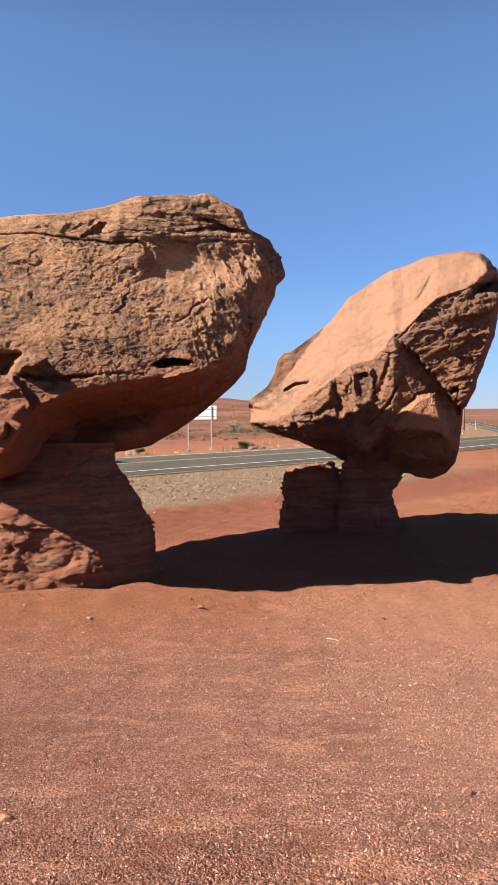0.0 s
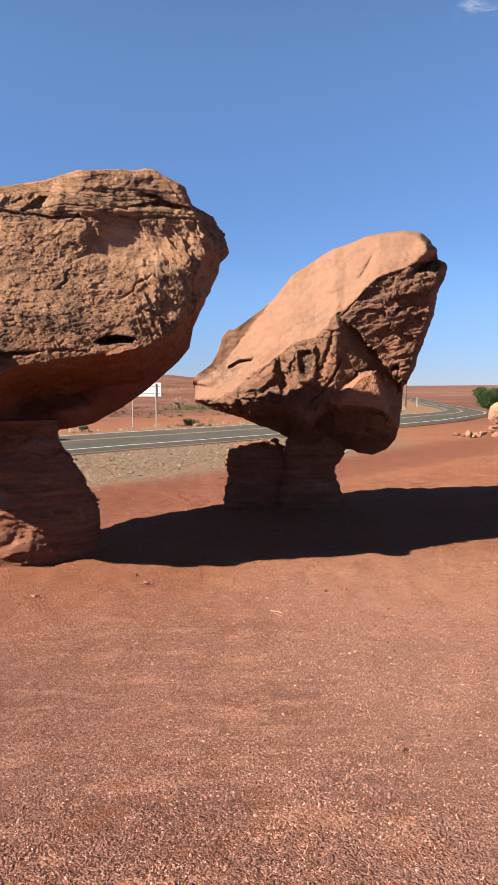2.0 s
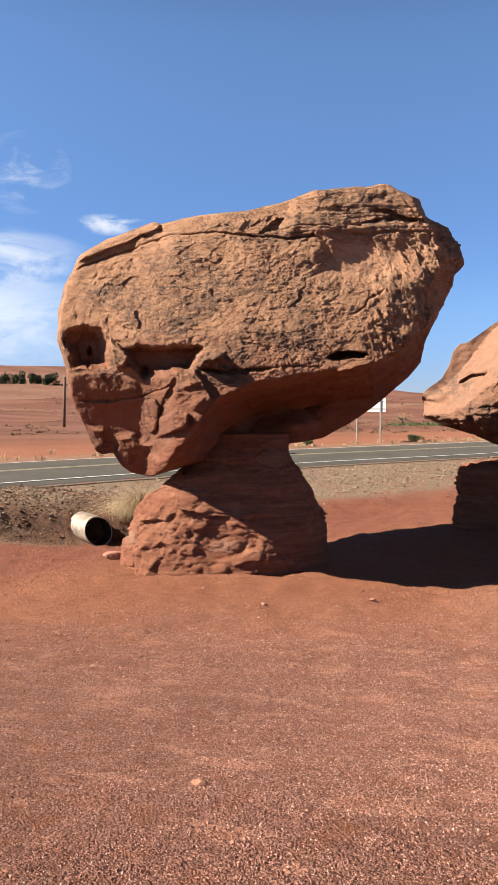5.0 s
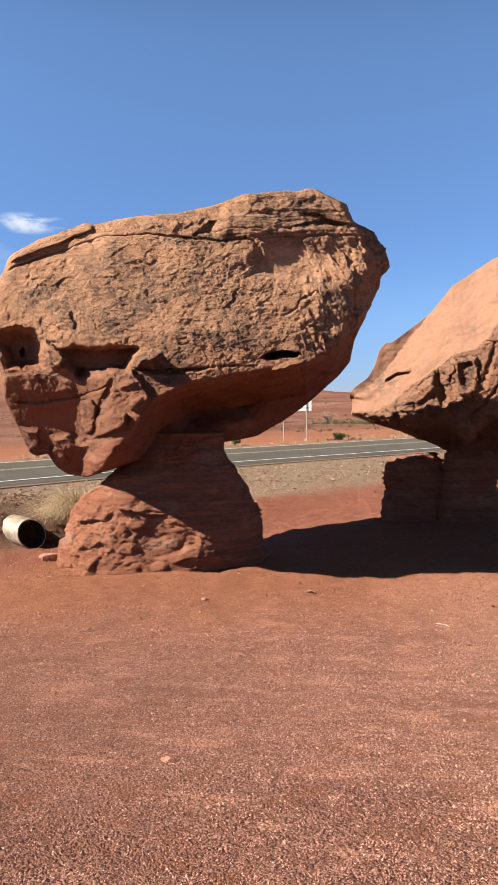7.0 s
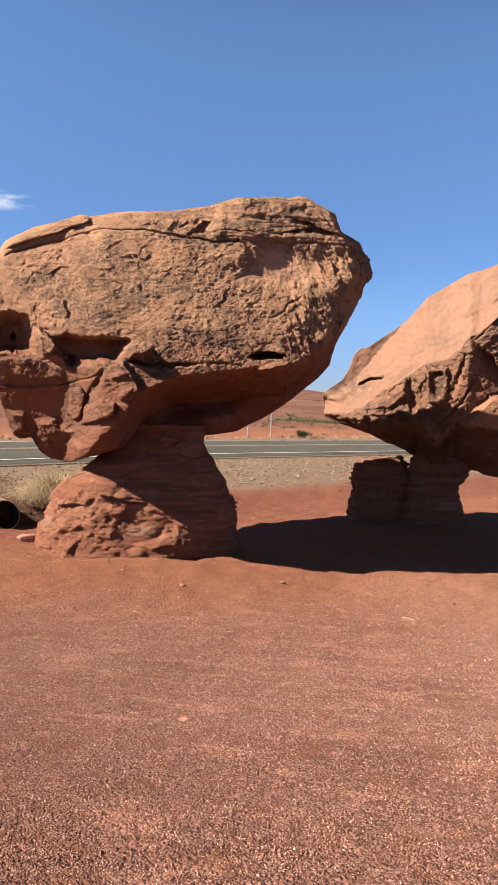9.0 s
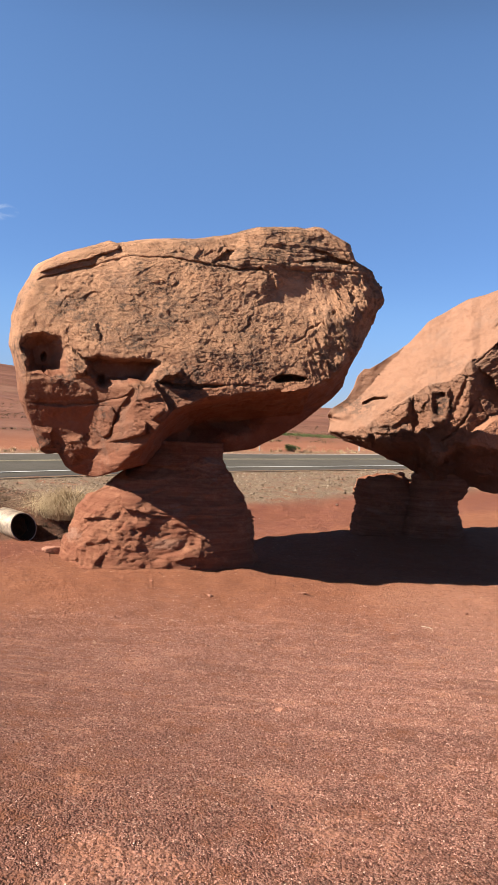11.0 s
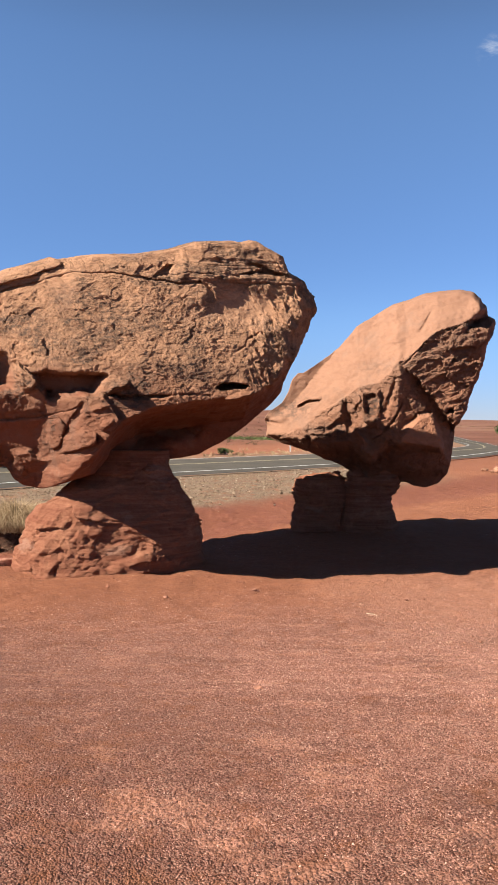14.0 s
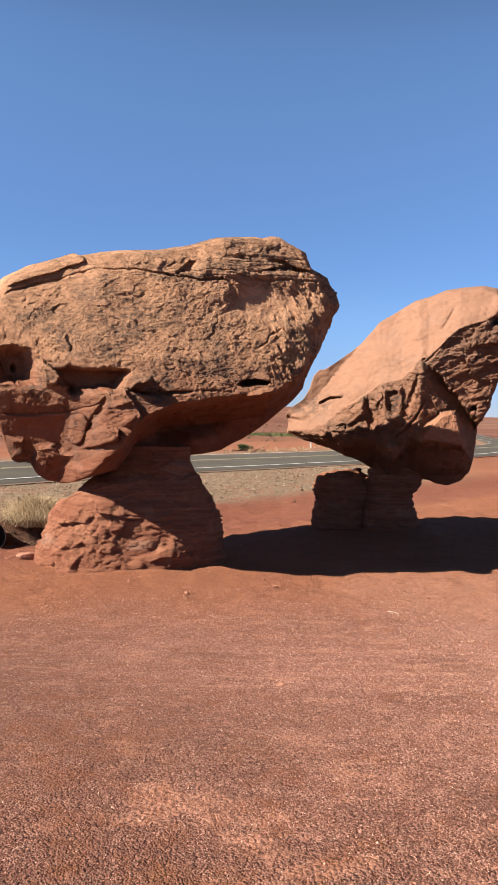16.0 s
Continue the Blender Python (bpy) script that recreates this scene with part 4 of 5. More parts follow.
def right_relief(u, v, w, q, facing):
    ridge = np.interp(u, RIDGE_U, RIDGE_V)
    slab = smooth(-0.03, 0.06, v - ridge + 0.03 * fbm(q * 4, 2, 49)) * facing
    face = patch(u, v, OVERHANG, 0.08)
    bell = patch(u, v, BELL, 0.1)
    low = smooth(-0.95, -1.1, v) * smooth(0.1, 0.4, u)
    rough = 1 - np.clip(0.95 * slab + 0.6 * bell + 0.6 * low, 0, 0.95)
    tilt = np.stack([q[:, 0], q[:, 1] - 0.25 * q[:, 0], q[:, 2]], -1)
    lit = rough * (1 - 0.6 * face)
    h = 0.035 * fbm(q * 1.0, 3, 41) + rough * (0.014 * fbm(q * 3.2, 4, 42) + 0.008 * ridged(q * 7, 3, 44))
    h += lit * (0.06 * facets(q, (0.45, 0.36, 0.45), 19) + 0.022 * facets(q, (0.2, 0.14, 0.2), 29) + 0.008 * facets(q, (0.08, 0.06, 0.08), 39))
    d1, d2, tone = cells(q / 0.13 + 0.4 * fbm(q * 3, 2, 23)[:, None], 27)
    h -= lit * 0.018 * smooth(0.45, 0.1, d1) * (tone > 0.6)
    h += face * (0.020 * ledges(tilt, 0.22, 1.5, 51) + 0.012 * ledges(tilt, 0.06, 1.5, 53) + 0.07 * facets(tilt, (0.75, 0.40, 0.75), 57) + 0.022 * facets(tilt, (0.3, 0.12, 0.3), 58) + 0.012 * facets(tilt, (0.12, 0.06, 0.12), 60))
    h += slab * (0.035 * fbm(q * (1.6, 2.5, 1.6), 3, 47) + 0.004 * fbm(q * 9, 3, 48)) + bell * 0.014 * facets(q, (0.2, 0.2, 0.2), 63)
    h += 0.03 * smooth(1.6, 2.0, u) * (1 - slab) * facets(tilt, (0.25, 0.16, 0.25), 65)
    stain = 1.0 * np.exp(-(((u + 0.14) / 0.22) ** 2 + ((v - 0.02) / 0.42) ** 2) ** 2) + 0.8 * np.exp(-(((u + 1.05) / 0.55) ** 2 + ((v + 0.62) / 0.22) ** 2) ** 2)
    # includes a weak dark tone over the whole overhanging face
    stain += 0.45 * np.exp(-(((u + 0.05) / 0.45) ** 2 + ((v - 0.92) / 0.16) ** 2) ** 1.5) + 0.75 * np.exp(-(((u + 2.0) / 0.55) ** 2 + ((v + 0.10) / 0.26) ** 2) ** 2) + 0.22 * face + 0.25 * np.exp(-(((u + 1.3) / 0.7) ** 2 + ((v - 0.25) / 0.2) ** 2) ** 2) * slab + 0.5 * np.exp(-(((u - 0.9) / 0.25) ** 2 + ((v - 1.45) / 0.14) ** 2)) * face
    # last mask: the wedge's underside gets its shade as darker colour
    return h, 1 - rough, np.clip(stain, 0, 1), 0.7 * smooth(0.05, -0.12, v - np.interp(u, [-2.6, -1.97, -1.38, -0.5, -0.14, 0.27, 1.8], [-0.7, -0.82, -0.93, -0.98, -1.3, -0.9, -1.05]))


def pedestal(heights, left, right, depth, mid, seed, thin=0.07, lumpy=1.0, turns=340, rows=140, jag=0.0):
    """A stump of thin-bedded mudstone: its left and right edges and its half depth, by height."""
    ax = axes(mid)
    z = np.linspace(heights[0], heights[-1], rows)
    l, r, b = (np.interp(z, heights, e) for e in (left, right, depth))
    k = np.ones(9) / 9
    l, r, b = (np.convolve(np.pad(e, 4, mode="edge"), k, "valid") for e in (l, r, b))
    a = np.linspace(0, 2 * math.pi, turns, endpoint=False)
    ca, sa = np.cos(a), np.sin(a)
    pw = lambda s: np.sign(s) * np.abs(s) ** 0.8
    u = ((l + r) / 2)[:, None] + ((r - l) / 2)[:, None] * pw(ca)[None]
    w = b[:, None] * pw(sa)[None]
    v = np.repeat(z[:, None], turns, 1)
    q = np.stack([u, v, w], -1).reshape(-1, 3)
    nrm = np.stack([np.tile(ca, rows), np.zeros(rows * turns), np.tile(sa, rows)], -1)
    lit = lumpy * smooth(0.15, -0.35, q[:, 1] + 0.5 * q[:, 0] + 0.4)
    h = 0.10 * fbm(q * 1.1, 2, seed + 1) + 0.016 * fbm(q * 6, 4, seed + 2, 0.6)
    h += thin * (0.55 * ledges(q, 0.17, 0.9, seed + 3) * smooth(-0.3, 0.5, fbm(q * 1.4, 2, seed + 12) + 0.2) + 0.22 * ledges(q, 0.05, 0.9, seed + 4)) * (1 - 0.7 * lit)
    h += lit * (0.13 * facets(q, (0.8, 0.6, 0.8), seed + 3, 0.06) + 0.03 * facets(q, (0.32, 0.2, 0.32), seed + 6, 0.1) + 0.008 * facets(q, (0.1, 0.07, 0.1), seed + 9) + 0.016 * fbm(q * 9, 4, seed + 61, 0.7) + 0.012 * ledges(q, 0.12, 1.2, seed + 31))
    h += 0.008 * facets(q, (0.11, 0.06, 0.11), seed + 41) + 0.006 * ridged(q * (7, 14, 7), 3, seed + 8)
    h += (1 - lit) * 0.045 * facets(q, (0.5, 0.14, 0.5), seed + 7)
    high = (q[:, 1] - heights[0]) / (heights[-1] - heights[0])
    q[:, 1] += jag * smooth(0.5, 1.0, high) * fbm(q * (1.9, 0.2, 1.9), 3, seed + 51)
    q = q + nrm * h[:, None]
    top = np.array([[(l[-1] + r[-1]) / 2, z[-1], 0]])
    n = len(q)
    faces = grid_faces(rows, turns, True)
    lid = np.array([[n - turns + i, n - turns + (i + 1) % turns, n, n] for i in range(turns)])
    return np.vstack([q, top]) @ ax, [*faces[:, ::-1].tolist(), *[t[:3][::-1] for t in lid.tolist()]]


def balanced_rock(label, mid, cap_label, cap_data, cap_material, stumps):
    foot = on_ground(mid[0], mid[1] - 0.8)
    rock = thing("balanced_rock", mid[0], mid[1], foot, label, "rock formation", "balanced rocks by the road")
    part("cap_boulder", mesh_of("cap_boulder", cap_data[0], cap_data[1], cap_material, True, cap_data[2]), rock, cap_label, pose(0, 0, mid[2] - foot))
    for name, text, data in stumps:
        part(name, mesh_of(name, np.asarray(data[0]), data[1], MAT_PEDESTAL), rock, text, pose(0, 0, -foot))
    return rock


balanced_rock("huge tan sandstone boulder balanced on a red mudstone stump", LEFT_MID, "tan pitted sandstone boulder with a red underside, its shade painted in",
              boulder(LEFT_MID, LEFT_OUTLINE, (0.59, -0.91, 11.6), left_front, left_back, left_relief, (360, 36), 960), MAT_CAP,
              [("pedestal", "thin-bedded red mudstone stump",
                pedestal([-1.35, -1.0, -0.55, -0.1, 0.37, 0.7, 1.0], [-2.4, -2.24, -2.18, -1.95, -1.45, -1.2, -1.1], [1.05, 0.95, 0.88, 0.72, 0.52, 0.34, 0.3],
                         [1.30, 1.22, 1.10, 0.88, 0.60, 0.36, 0.2], LEFT_MID, 71, 0.05))])
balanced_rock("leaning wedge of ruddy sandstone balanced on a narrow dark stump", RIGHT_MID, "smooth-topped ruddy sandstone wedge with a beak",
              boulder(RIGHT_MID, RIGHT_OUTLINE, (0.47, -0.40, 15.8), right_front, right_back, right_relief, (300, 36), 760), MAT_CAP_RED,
              [("pedestal", "narrow layered mudstone neck",
                pedestal([-1.5, -1.3, -1.2, -0.95, -0.27, 0.2, 0.5, 0.8], [-1.5, -1.3, -0.85, -0.8, -0.75, -0.62, -0.5, -0.42], [0.75, 0.7, 0.52, 0.5, 0.4, 0.58, 0.5, 0.45],
                         [0.95, 0.9, 0.85, 0.8, 0.7, 0.62, 0.45, 0.30], RIGHT_MID, 81, 0.13, 0.5)),
               ("shoulder_block", "rounded layered mudstone block beside the neck",
                pedestal([-1.5, -1.2, -0.8, -0.3, 0.0, 0.15, 0.27, 0.33], [-1.74, -1.78, -1.84, -1.78, -1.84, -1.74, -1.58, -1.3], [-0.45, -0.45, -0.45, -0.45, -0.48, -0.6, -0.82, -1.1],
                         [0.80, 0.78, 0.75, 0.70, 0.62, 0.5, 0.32, 0.12], RIGHT_MID, 91, 0.30, 0.5, jag=0.16))])


# ---- roadside, space by space ----
def blades(points, heights, width, lean, per, rng, droop=0.3):
    """Tufts of narrow bent blades, per of them at each of the points."""
    n = len(points) * per
    base = np.repeat(points, per, 0) + np.column_stack([rng.normal(0, 0.05, (n, 2)) * (1 + lean), np.zeros(n)])
    a, k = rng.uniform(0, 2 * math.pi, n), rng.uniform(0.1, 1, n) * lean
    hgt = np.repeat(heights, per) * rng.uniform(0.5, 1.1, n)
    out = np.stack([np.cos(a), np.sin(a), 0 * a], -1)
    side = np.stack([-np.sin(a), np.cos(a), 0 * a], -1) * (width * rng.uniform(0.6, 1.3, n))[:, None]
    up = np.array([[0, 0, 1.0]])
    mid = base + out * (hgt * k * 0.4)[:, None] + up * (hgt * 0.62)[:, None]
    tip = base + out * (hgt * k * (0.9 + droop))[:, None] + up * (hgt * (1 - droop * k))[:, None]
    v = np.stack([base - side, base + side, mid - side * 0.7, mid + side * 0.7, tip], 1).reshape(-1, 3)
    i = np.arange(n)[:, None] * 5
    quads, tris = (i + [0, 1, 3, 2]).tolist(), (i + [2, 3, 4]).tolist()
    return v, quads + tris


def leaf_cloud(rng, lumps, count, size, squash=0.8):
    """Small leaves round a set of lumps (x, y, z, radius)."""
    lumps = np.array(lumps)
    w = lumps[:, 3] ** 2
    pick = rng.choice(len(lumps), count, p=w / w.sum())
    d = rng.normal(size=(count, 3))
    d /= np.linalg.norm(d, axis=1)[:, None]
    r = rng.uniform(0.45, 1.08, count) ** 0.6
    c = lumps[pick, :3] + d * (r * lumps[pick, 3])[:, None] * (1, 1, squash)
    c[:, 2] = np.maximum(c[:, 2], 0.02)
    a, b = rng.normal(size=(count, 3)), rng.normal(size=(count, 3))
    a /= np.linalg.norm(a, axis=1)[:, None]
    b = np.cross(a, b)
    b /= np.linalg.norm(b, axis=1)[:, None]
    s = size * rng.uniform(0.6, 1.4, count)[:, None]
    v = np.stack([c - a * s, c + b * s * 0.5, c + a * s, c - b * s * 0.5], 1).reshape(-1, 3)
    return v, (np.arange(count)[:, None] * 4 + [0, 1, 2, 3]).tolist()


def branches(rng, count, reach, height, r):
    bm = bmesh.new()
    for i in range(count):
        a = rng.uniform(0, 2 * math.pi)
        k = rng.uniform(0.25, 0.8)
        mid = (math.cos(a) * reach * k * 0.4, math.sin(a) * reach * k * 0.4, height * 0.45)
        tube_bm(bm, (0.04 * math.cos(a), 0.04 * math.sin(a), -0.1), mid, r, r * 0.7, 5)
        for _ in range(2):
            b = a + rng.normal(0, 0.6)
            tube_bm(bm, mid, (math.cos(b) * reach * k, math.sin(b) * reach * k, height * rng.uniform(0.65, 0.9)), r * 0.7, r * 0.25, 4)
    return bm


def shrub(name, x, y, wide, high, label, category, leaf, seed, count=1500, size=0.06, lumps=9, group=""):
    rng = np.random.default_rng(seed)
    ob = thing(name, x, y, on_ground(x, y), label, category, group)
    part("stems", bm_mesh("stems", branches(rng, 7, wide * 0.4, high * 0.8, 0.02 + 0.012 * wide), MAT_TWIG, True), ob)
    ls = []
    for i in range(lumps):
        a, r = rng.uniform(0, 2 * math.pi), wide * 0.33 * rng.uniform(0.1, 1) ** 0.5
        ls.append((math.cos(a) * r, math.sin(a) * r, high * rng.uniform(0.2, 0.72), wide * rng.uniform(0.15, 0.26)))
    v, f = leaf_cloud(rng, ls, count, size, min(1.0, high / wide * 1.1))
    v[:, 2] *= high / max(v[:, 2].max(), 0.1)
    part("crown", mesh_of("crown", v, f, leaf, False), ob)
    return ob


def far_tree(x, y, high, seed):
    rng = np.random.default_rng(seed)
    ob = thing("tree", x, y, on_ground(x, y), "small dark green desert tree far across the plain", "tree", "far row of trees")
    bm = bmesh.new()
    tube_bm(bm, (0, 0, -0.4), (0.1, 0, high * 0.5), 0.16, 0.09, 7)
    for i in range(5):
        a = rng.uniform(0, 6.28)
        tube_bm(bm, (0.05, 0, high * rng.uniform(0.2, 0.45)), (math.cos(a) * high * 0.25, math.sin(a) * high * 0.25, high * rng.uniform(0.5, 0.8)), 0.07, 0.03, 5)
    part("trunk", bm_mesh("trunk", bm, MAT_TWIG, True), ob)
    ls = [(rng.normal(0, high * 0.16), rng.normal(0, high * 0.16), high * rng.uniform(0.12, 0.82), high * rng.uniform(0.14, 0.24)) for _ in range(13)]
    v, f = leaf_cloud(rng, ls, 1000, 0.26, 1.1)
    part("crown", mesh_of("crown", v, f, MAT_DARKLEAF, False), ob)


MAT_DARKLEAF = leafy("dark_tree_leaf", (0.022, 0.042, 0.016), (0.055, 0.085, 0.035))
MAT_CORRUGATED = plain("rusty_corrugated_steel", (0.40, 0.31, 0.23), 0.6, 0.35, 0.35, 7, 0.004)
# near-black inside of the pipe: its shade is put into the colour
MAT_PIPE_SHADE = plain("pipe_shade", (0.03, 0.020, 0.014), 0.85, 0.0, 0.3, 9)
MAT_DELINEATOR = plain("white_plastic", (0.75, 0.74, 0.70), 0.5, 0, 0.06)
MAT_PALEROCK = cap_rock("pale_sandstone", (0.60, 0.36, 0.22), (0.48, 0.24, 0.145), 0.0, 1.0, 0.3)
MAT_DEADWOOD = plain("bleached_wood", (0.60, 0.45, 0.32), 0.8)


def stone(name, x, y, sx, sy, sz, seed, label, category="stone", group="", material=None, sink=0.25, detail=14, turn=0):
    """A loose, angular stone half sunk in the earth."""
    rng = np.random.default_rng(seed)
    a, t = np.meshgrid(np.linspace(0, 2 * math.pi, detail * 2, endpoint=False), np.linspace(0.02, math.pi - 0.02, detail))
    q = np.stack([np.sin(t) * np.cos(a), np.sin(t) * np.sin(a), np.cos(t)], -1).reshape(-1, 3)
    cut = rng.normal(size=(11, 3))
    cut /= np.linalg.norm(cut, axis=1)[:, None]
    far = rng.uniform(0.55, 0.9, 11)
    reach = np.min(np.where(q @ cut.T > 0.05, far / np.maximum(q @ cut.T, 0.05), 9), 1)
    q = q * np.minimum(reach, 1.05)[:, None] * (1 + 0.06 * fbm(q * 3 + seed, 3, seed))[:, None]
    v = q * (sx / 2, sy / 2, sz / 2)
    me = mesh_of(name, v, grid_faces(detail, detail * 2, True), material or MAT_STONE, False)
    ob = new(name, me)
    ob.matrix_basis = pose(x, y, on_ground(x, y) + sz * (0.5 - sink), 0, 0, turn)
    return tagged(ob, label, category, group)


# culvert in the ditch
def culvert(x, y, z, turn):
    ob = thing("culvert_pipe", x, y, z, "open end of a rusty corrugated steel culvert in the ditch", "pipe", turn=turn)
    n, rows, radius = 40, 90, 0.27
    a = np.linspace(0, 2 * math.pi, n, endpoint=False)
    s = np.linspace(0, 2.4, rows)
    for name, r0, flip, text in (("pipe_wall", radius, False, "corrugated steel wall"), ("pipe_lining", radius - 0.012, True, "corrugated inside with shade in its colour")):
        r = r0 + 0.010 * np.sin(s * 2 * math.pi / 0.075)
        cut = 0.10 * np.sin(a)
        v = np.stack([np.repeat(r, n) * np.tile(np.cos(a), rows), (s[:, None] + cut[None] * (1 - s / 2.4)[:, None]).ravel(), np.repeat(r, n) * np.tile(np.sin(a), rows) + radius], -1)
        f = grid_faces(rows, n, True)
        part(name, mesh_of(name, v, f[:, ::-1] if flip else f, MAT_PIPE_SHADE if flip else MAT_CORRUGATED), ob, text)
    v = np.concatenate([np.stack([r * np.cos(a), 0.10 * np.sin(a), r * np.sin(a) + radius], -1) for r in (radius - 0.012, radius + 0.006)])
    part("rim", mesh_of("rim", v, grid_faces(2, n, True), MAT_GALV), ob, "thin bright cut edge")
    # added disc closes the far end, coloured as deep shade
    cap = [(radius * math.cos(t), 2.38, radius * math.sin(t) + radius) for t in a]
    part("end_disc", mesh_of("end_disc", np.array(cap), [list(range(n))], MAT_PIPE_SHADE, False), ob, "added end disc, painted dark as shade in the pipe")


culvert(-6.02, 13.12, -1.25, 45)


def dry_bush(x, y, wide, high, seed):
    rng = np.random.default_rng(seed)
    ob = thing("dry_bush", x, y, on_ground(x, y), "pale straw-coloured dry bush above the ditch", "bush")
    pts = np.column_stack([rng.normal(0, wide * 0.15, (130, 2)), np.full(130, -0.04)])
    v, f = blades(pts, rng.uniform(0.45, 1.0, 130) * high, 0.005, 1.5, 45, rng, 0.5)
    part("dry_foliage", mesh_of("dry_foliage", v, f, MAT_STRAW, False), ob)
    part("stems", bm_mesh("stems", branches(rng, 12, wide * 0.5, high * 0.8, 0.008), MAT_TWIG, True), ob)


dry_bush(-5.35, 13.95, 1.15, 0.86, 5)
stone("flat_stone", -4.75, 10.75, 0.42, 0.30, 0.13, 3, "flat red stone lying beside the mudstone stump")


# road sign seen from behind
def road_sign(x, y, turn):
    z = on_ground(x, y)
    ob = thing("road_sign", x, y, z, "blank grey back of a wide road sign on two steel posts", "road sign", turn=turn)
    for px in (-0.8, 0.8):
        bm = bmesh.new()
        box_bm(bm, 0.07, 0.05, 2.95, Matrix.Translation((px, -0.06, 1.32)), 0.006)
        part("post", bm_mesh("post", bm, MAT_GALV), ob)
    bm = bmesh.new()
    box_bm(bm, 2.25, 0.012, 0.86, Matrix.Translation((0, 0.0, 2.38)), 0.003)
    panel = part("panel", bm_mesh("panel", bm, MAT_PANEL), ob, "bare aluminium panel")
    for h in (2.15, 2.6):
        bm = bmesh.new()
        box_bm(bm, 2.1, 0.03, 0.05, Matrix.Translation((0, -0.022, h)), 0.004)
        part("stiffener", bm_mesh("stiffener", bm, MAT_GALV), panel)


road_sign(-3.0, 48.1, -20)


def timber_pole(x, y, high, r, label, lean=0.0):
    ob = thing("timber_pole", x, y, on_ground(x, y), label, "pole")
    bm = bmesh.new()
    tube_bm(bm, (0, 0, -0.4), (lean * high, 0, high), r, r * 0.85, 12)
    part("shaft", bm_mesh("shaft", bm, MAT_POST, True), ob)
    bm = bmesh.new()
    tube_bm(bm, (lean * high, 0, high), (lean * high, 0, high + 0.05), r * 0.88, r * 0.6, 12)
    part("top_cap", bm_mesh("top_cap", bm, MAT_GALV, True), ob)


timber_pole(-36.0, 73.2, 5.2, 0.15, "dark weathered timber pole standing on the far plain", 0.03)
timber_pole(24.0, 84.0, 2.6, 0.10, "short weathered timber pole beside the highway bend")


# wire fence with posts by the lone boulder
def fence_post(x, y, high, r):
    ob = thing("fence_post", x, y, on_ground(x, y), "thin rusty fence post of a wire fence", "fence post", "wire fence posts")
    bm = bmesh.new()
    tube_bm(bm, (0, 0, -0.3), (0.02, 0, high), r, r * 0.8, 8)
    part("shaft", bm_mesh("shaft", bm, MAT_POST, True), ob)


FENCE = [(20.9, 46.2, 1.95), (20.6, 44.4, 1.35), (22.9, 48.6, 1.15), (23.4, 47.9, 1.25), (26.5, 50.5, 1.25), (30.0, 53.0, 1.25)]
for fx, fy, fh in FENCE:
    fence_post(fx, fy, fh, 0.055)
line = [FENCE[1], FENCE[0], FENCE[3], FENCE[4], FENCE[5]]
for h in (0.35, 0.7, 1.05):
    bm = bmesh.new()
    for p, q in zip(line, line[1:]):
        za, zb = on_ground(p[0], p[1]) + h, on_ground(q[0], q[1]) + h
        m = ((p[0] + q[0]) / 2, (p[1] + q[1]) / 2, (za + zb) / 2 - 0.04)
        tube_bm(bm, (p[0], p[1], za), m, 0.007, 0.007, 5)
        tube_bm(bm, m, (q[0], q[1], zb), 0.007, 0.007, 5)
    tagged(new("fence_wire", bm_mesh("fence_wire", bm, MAT_GALV)), "sagging rusty strand of fence wire between posts", "wire", "fence wires")


# lone boulder, rubble and stones on the right
def lone_boulder(x, y):
    rng = np.random.default_rng(12)
    a, t = np.meshgrid(np.linspace(0, 2 * math.pi, 120, endpoint=False), np.linspace(0.01, math.pi - 0.01, 70))
    q = np.stack([np.sin(t) * np.cos(a), np.sin(t) * np.sin(a), np.cos(t)], -1).reshape(-1, 3)
    r = 1 + 0.14 * fbm(q * 1.4, 3, 5) + 0.06 * blocks(q, (0.5, 0.5, 0.35), 6) + 0.03 * ridged(q * 4, 3, 8)
    v = np.sign(q) * np.abs(q) ** 0.8 * r[:, None] * (0.80, 0.65, 0.72)
    v[:, 0] += 0.12 * v[:, 2]
    face = v[:, 1] < 0
    v[:, 1] += face * (0.45 * np.exp(-(((v[:, 0] - 0.18) / 0.20) ** 2 + ((v[:, 2] - 0.1) / 0.42) ** 2) ** 1.3) + 0.3 * np.exp(-(((v[:, 0] + 0.28) / 0.14) ** 2 + ((v[:, 2] + 0.35) / 0.2) ** 2)))
    ob = new("boulder", mesh_of("boulder", v, grid_faces(70, 120, True), MAT_PALEROCK))
    ob.matrix_basis = pose(x, y, on_ground(x, y) + 0.62)
    tagged(ob, "pale hollowed sandstone boulder standing alone on red earth", "boulder")


lone_boulder(19.9, 47.3)
rng = random.Random(8)
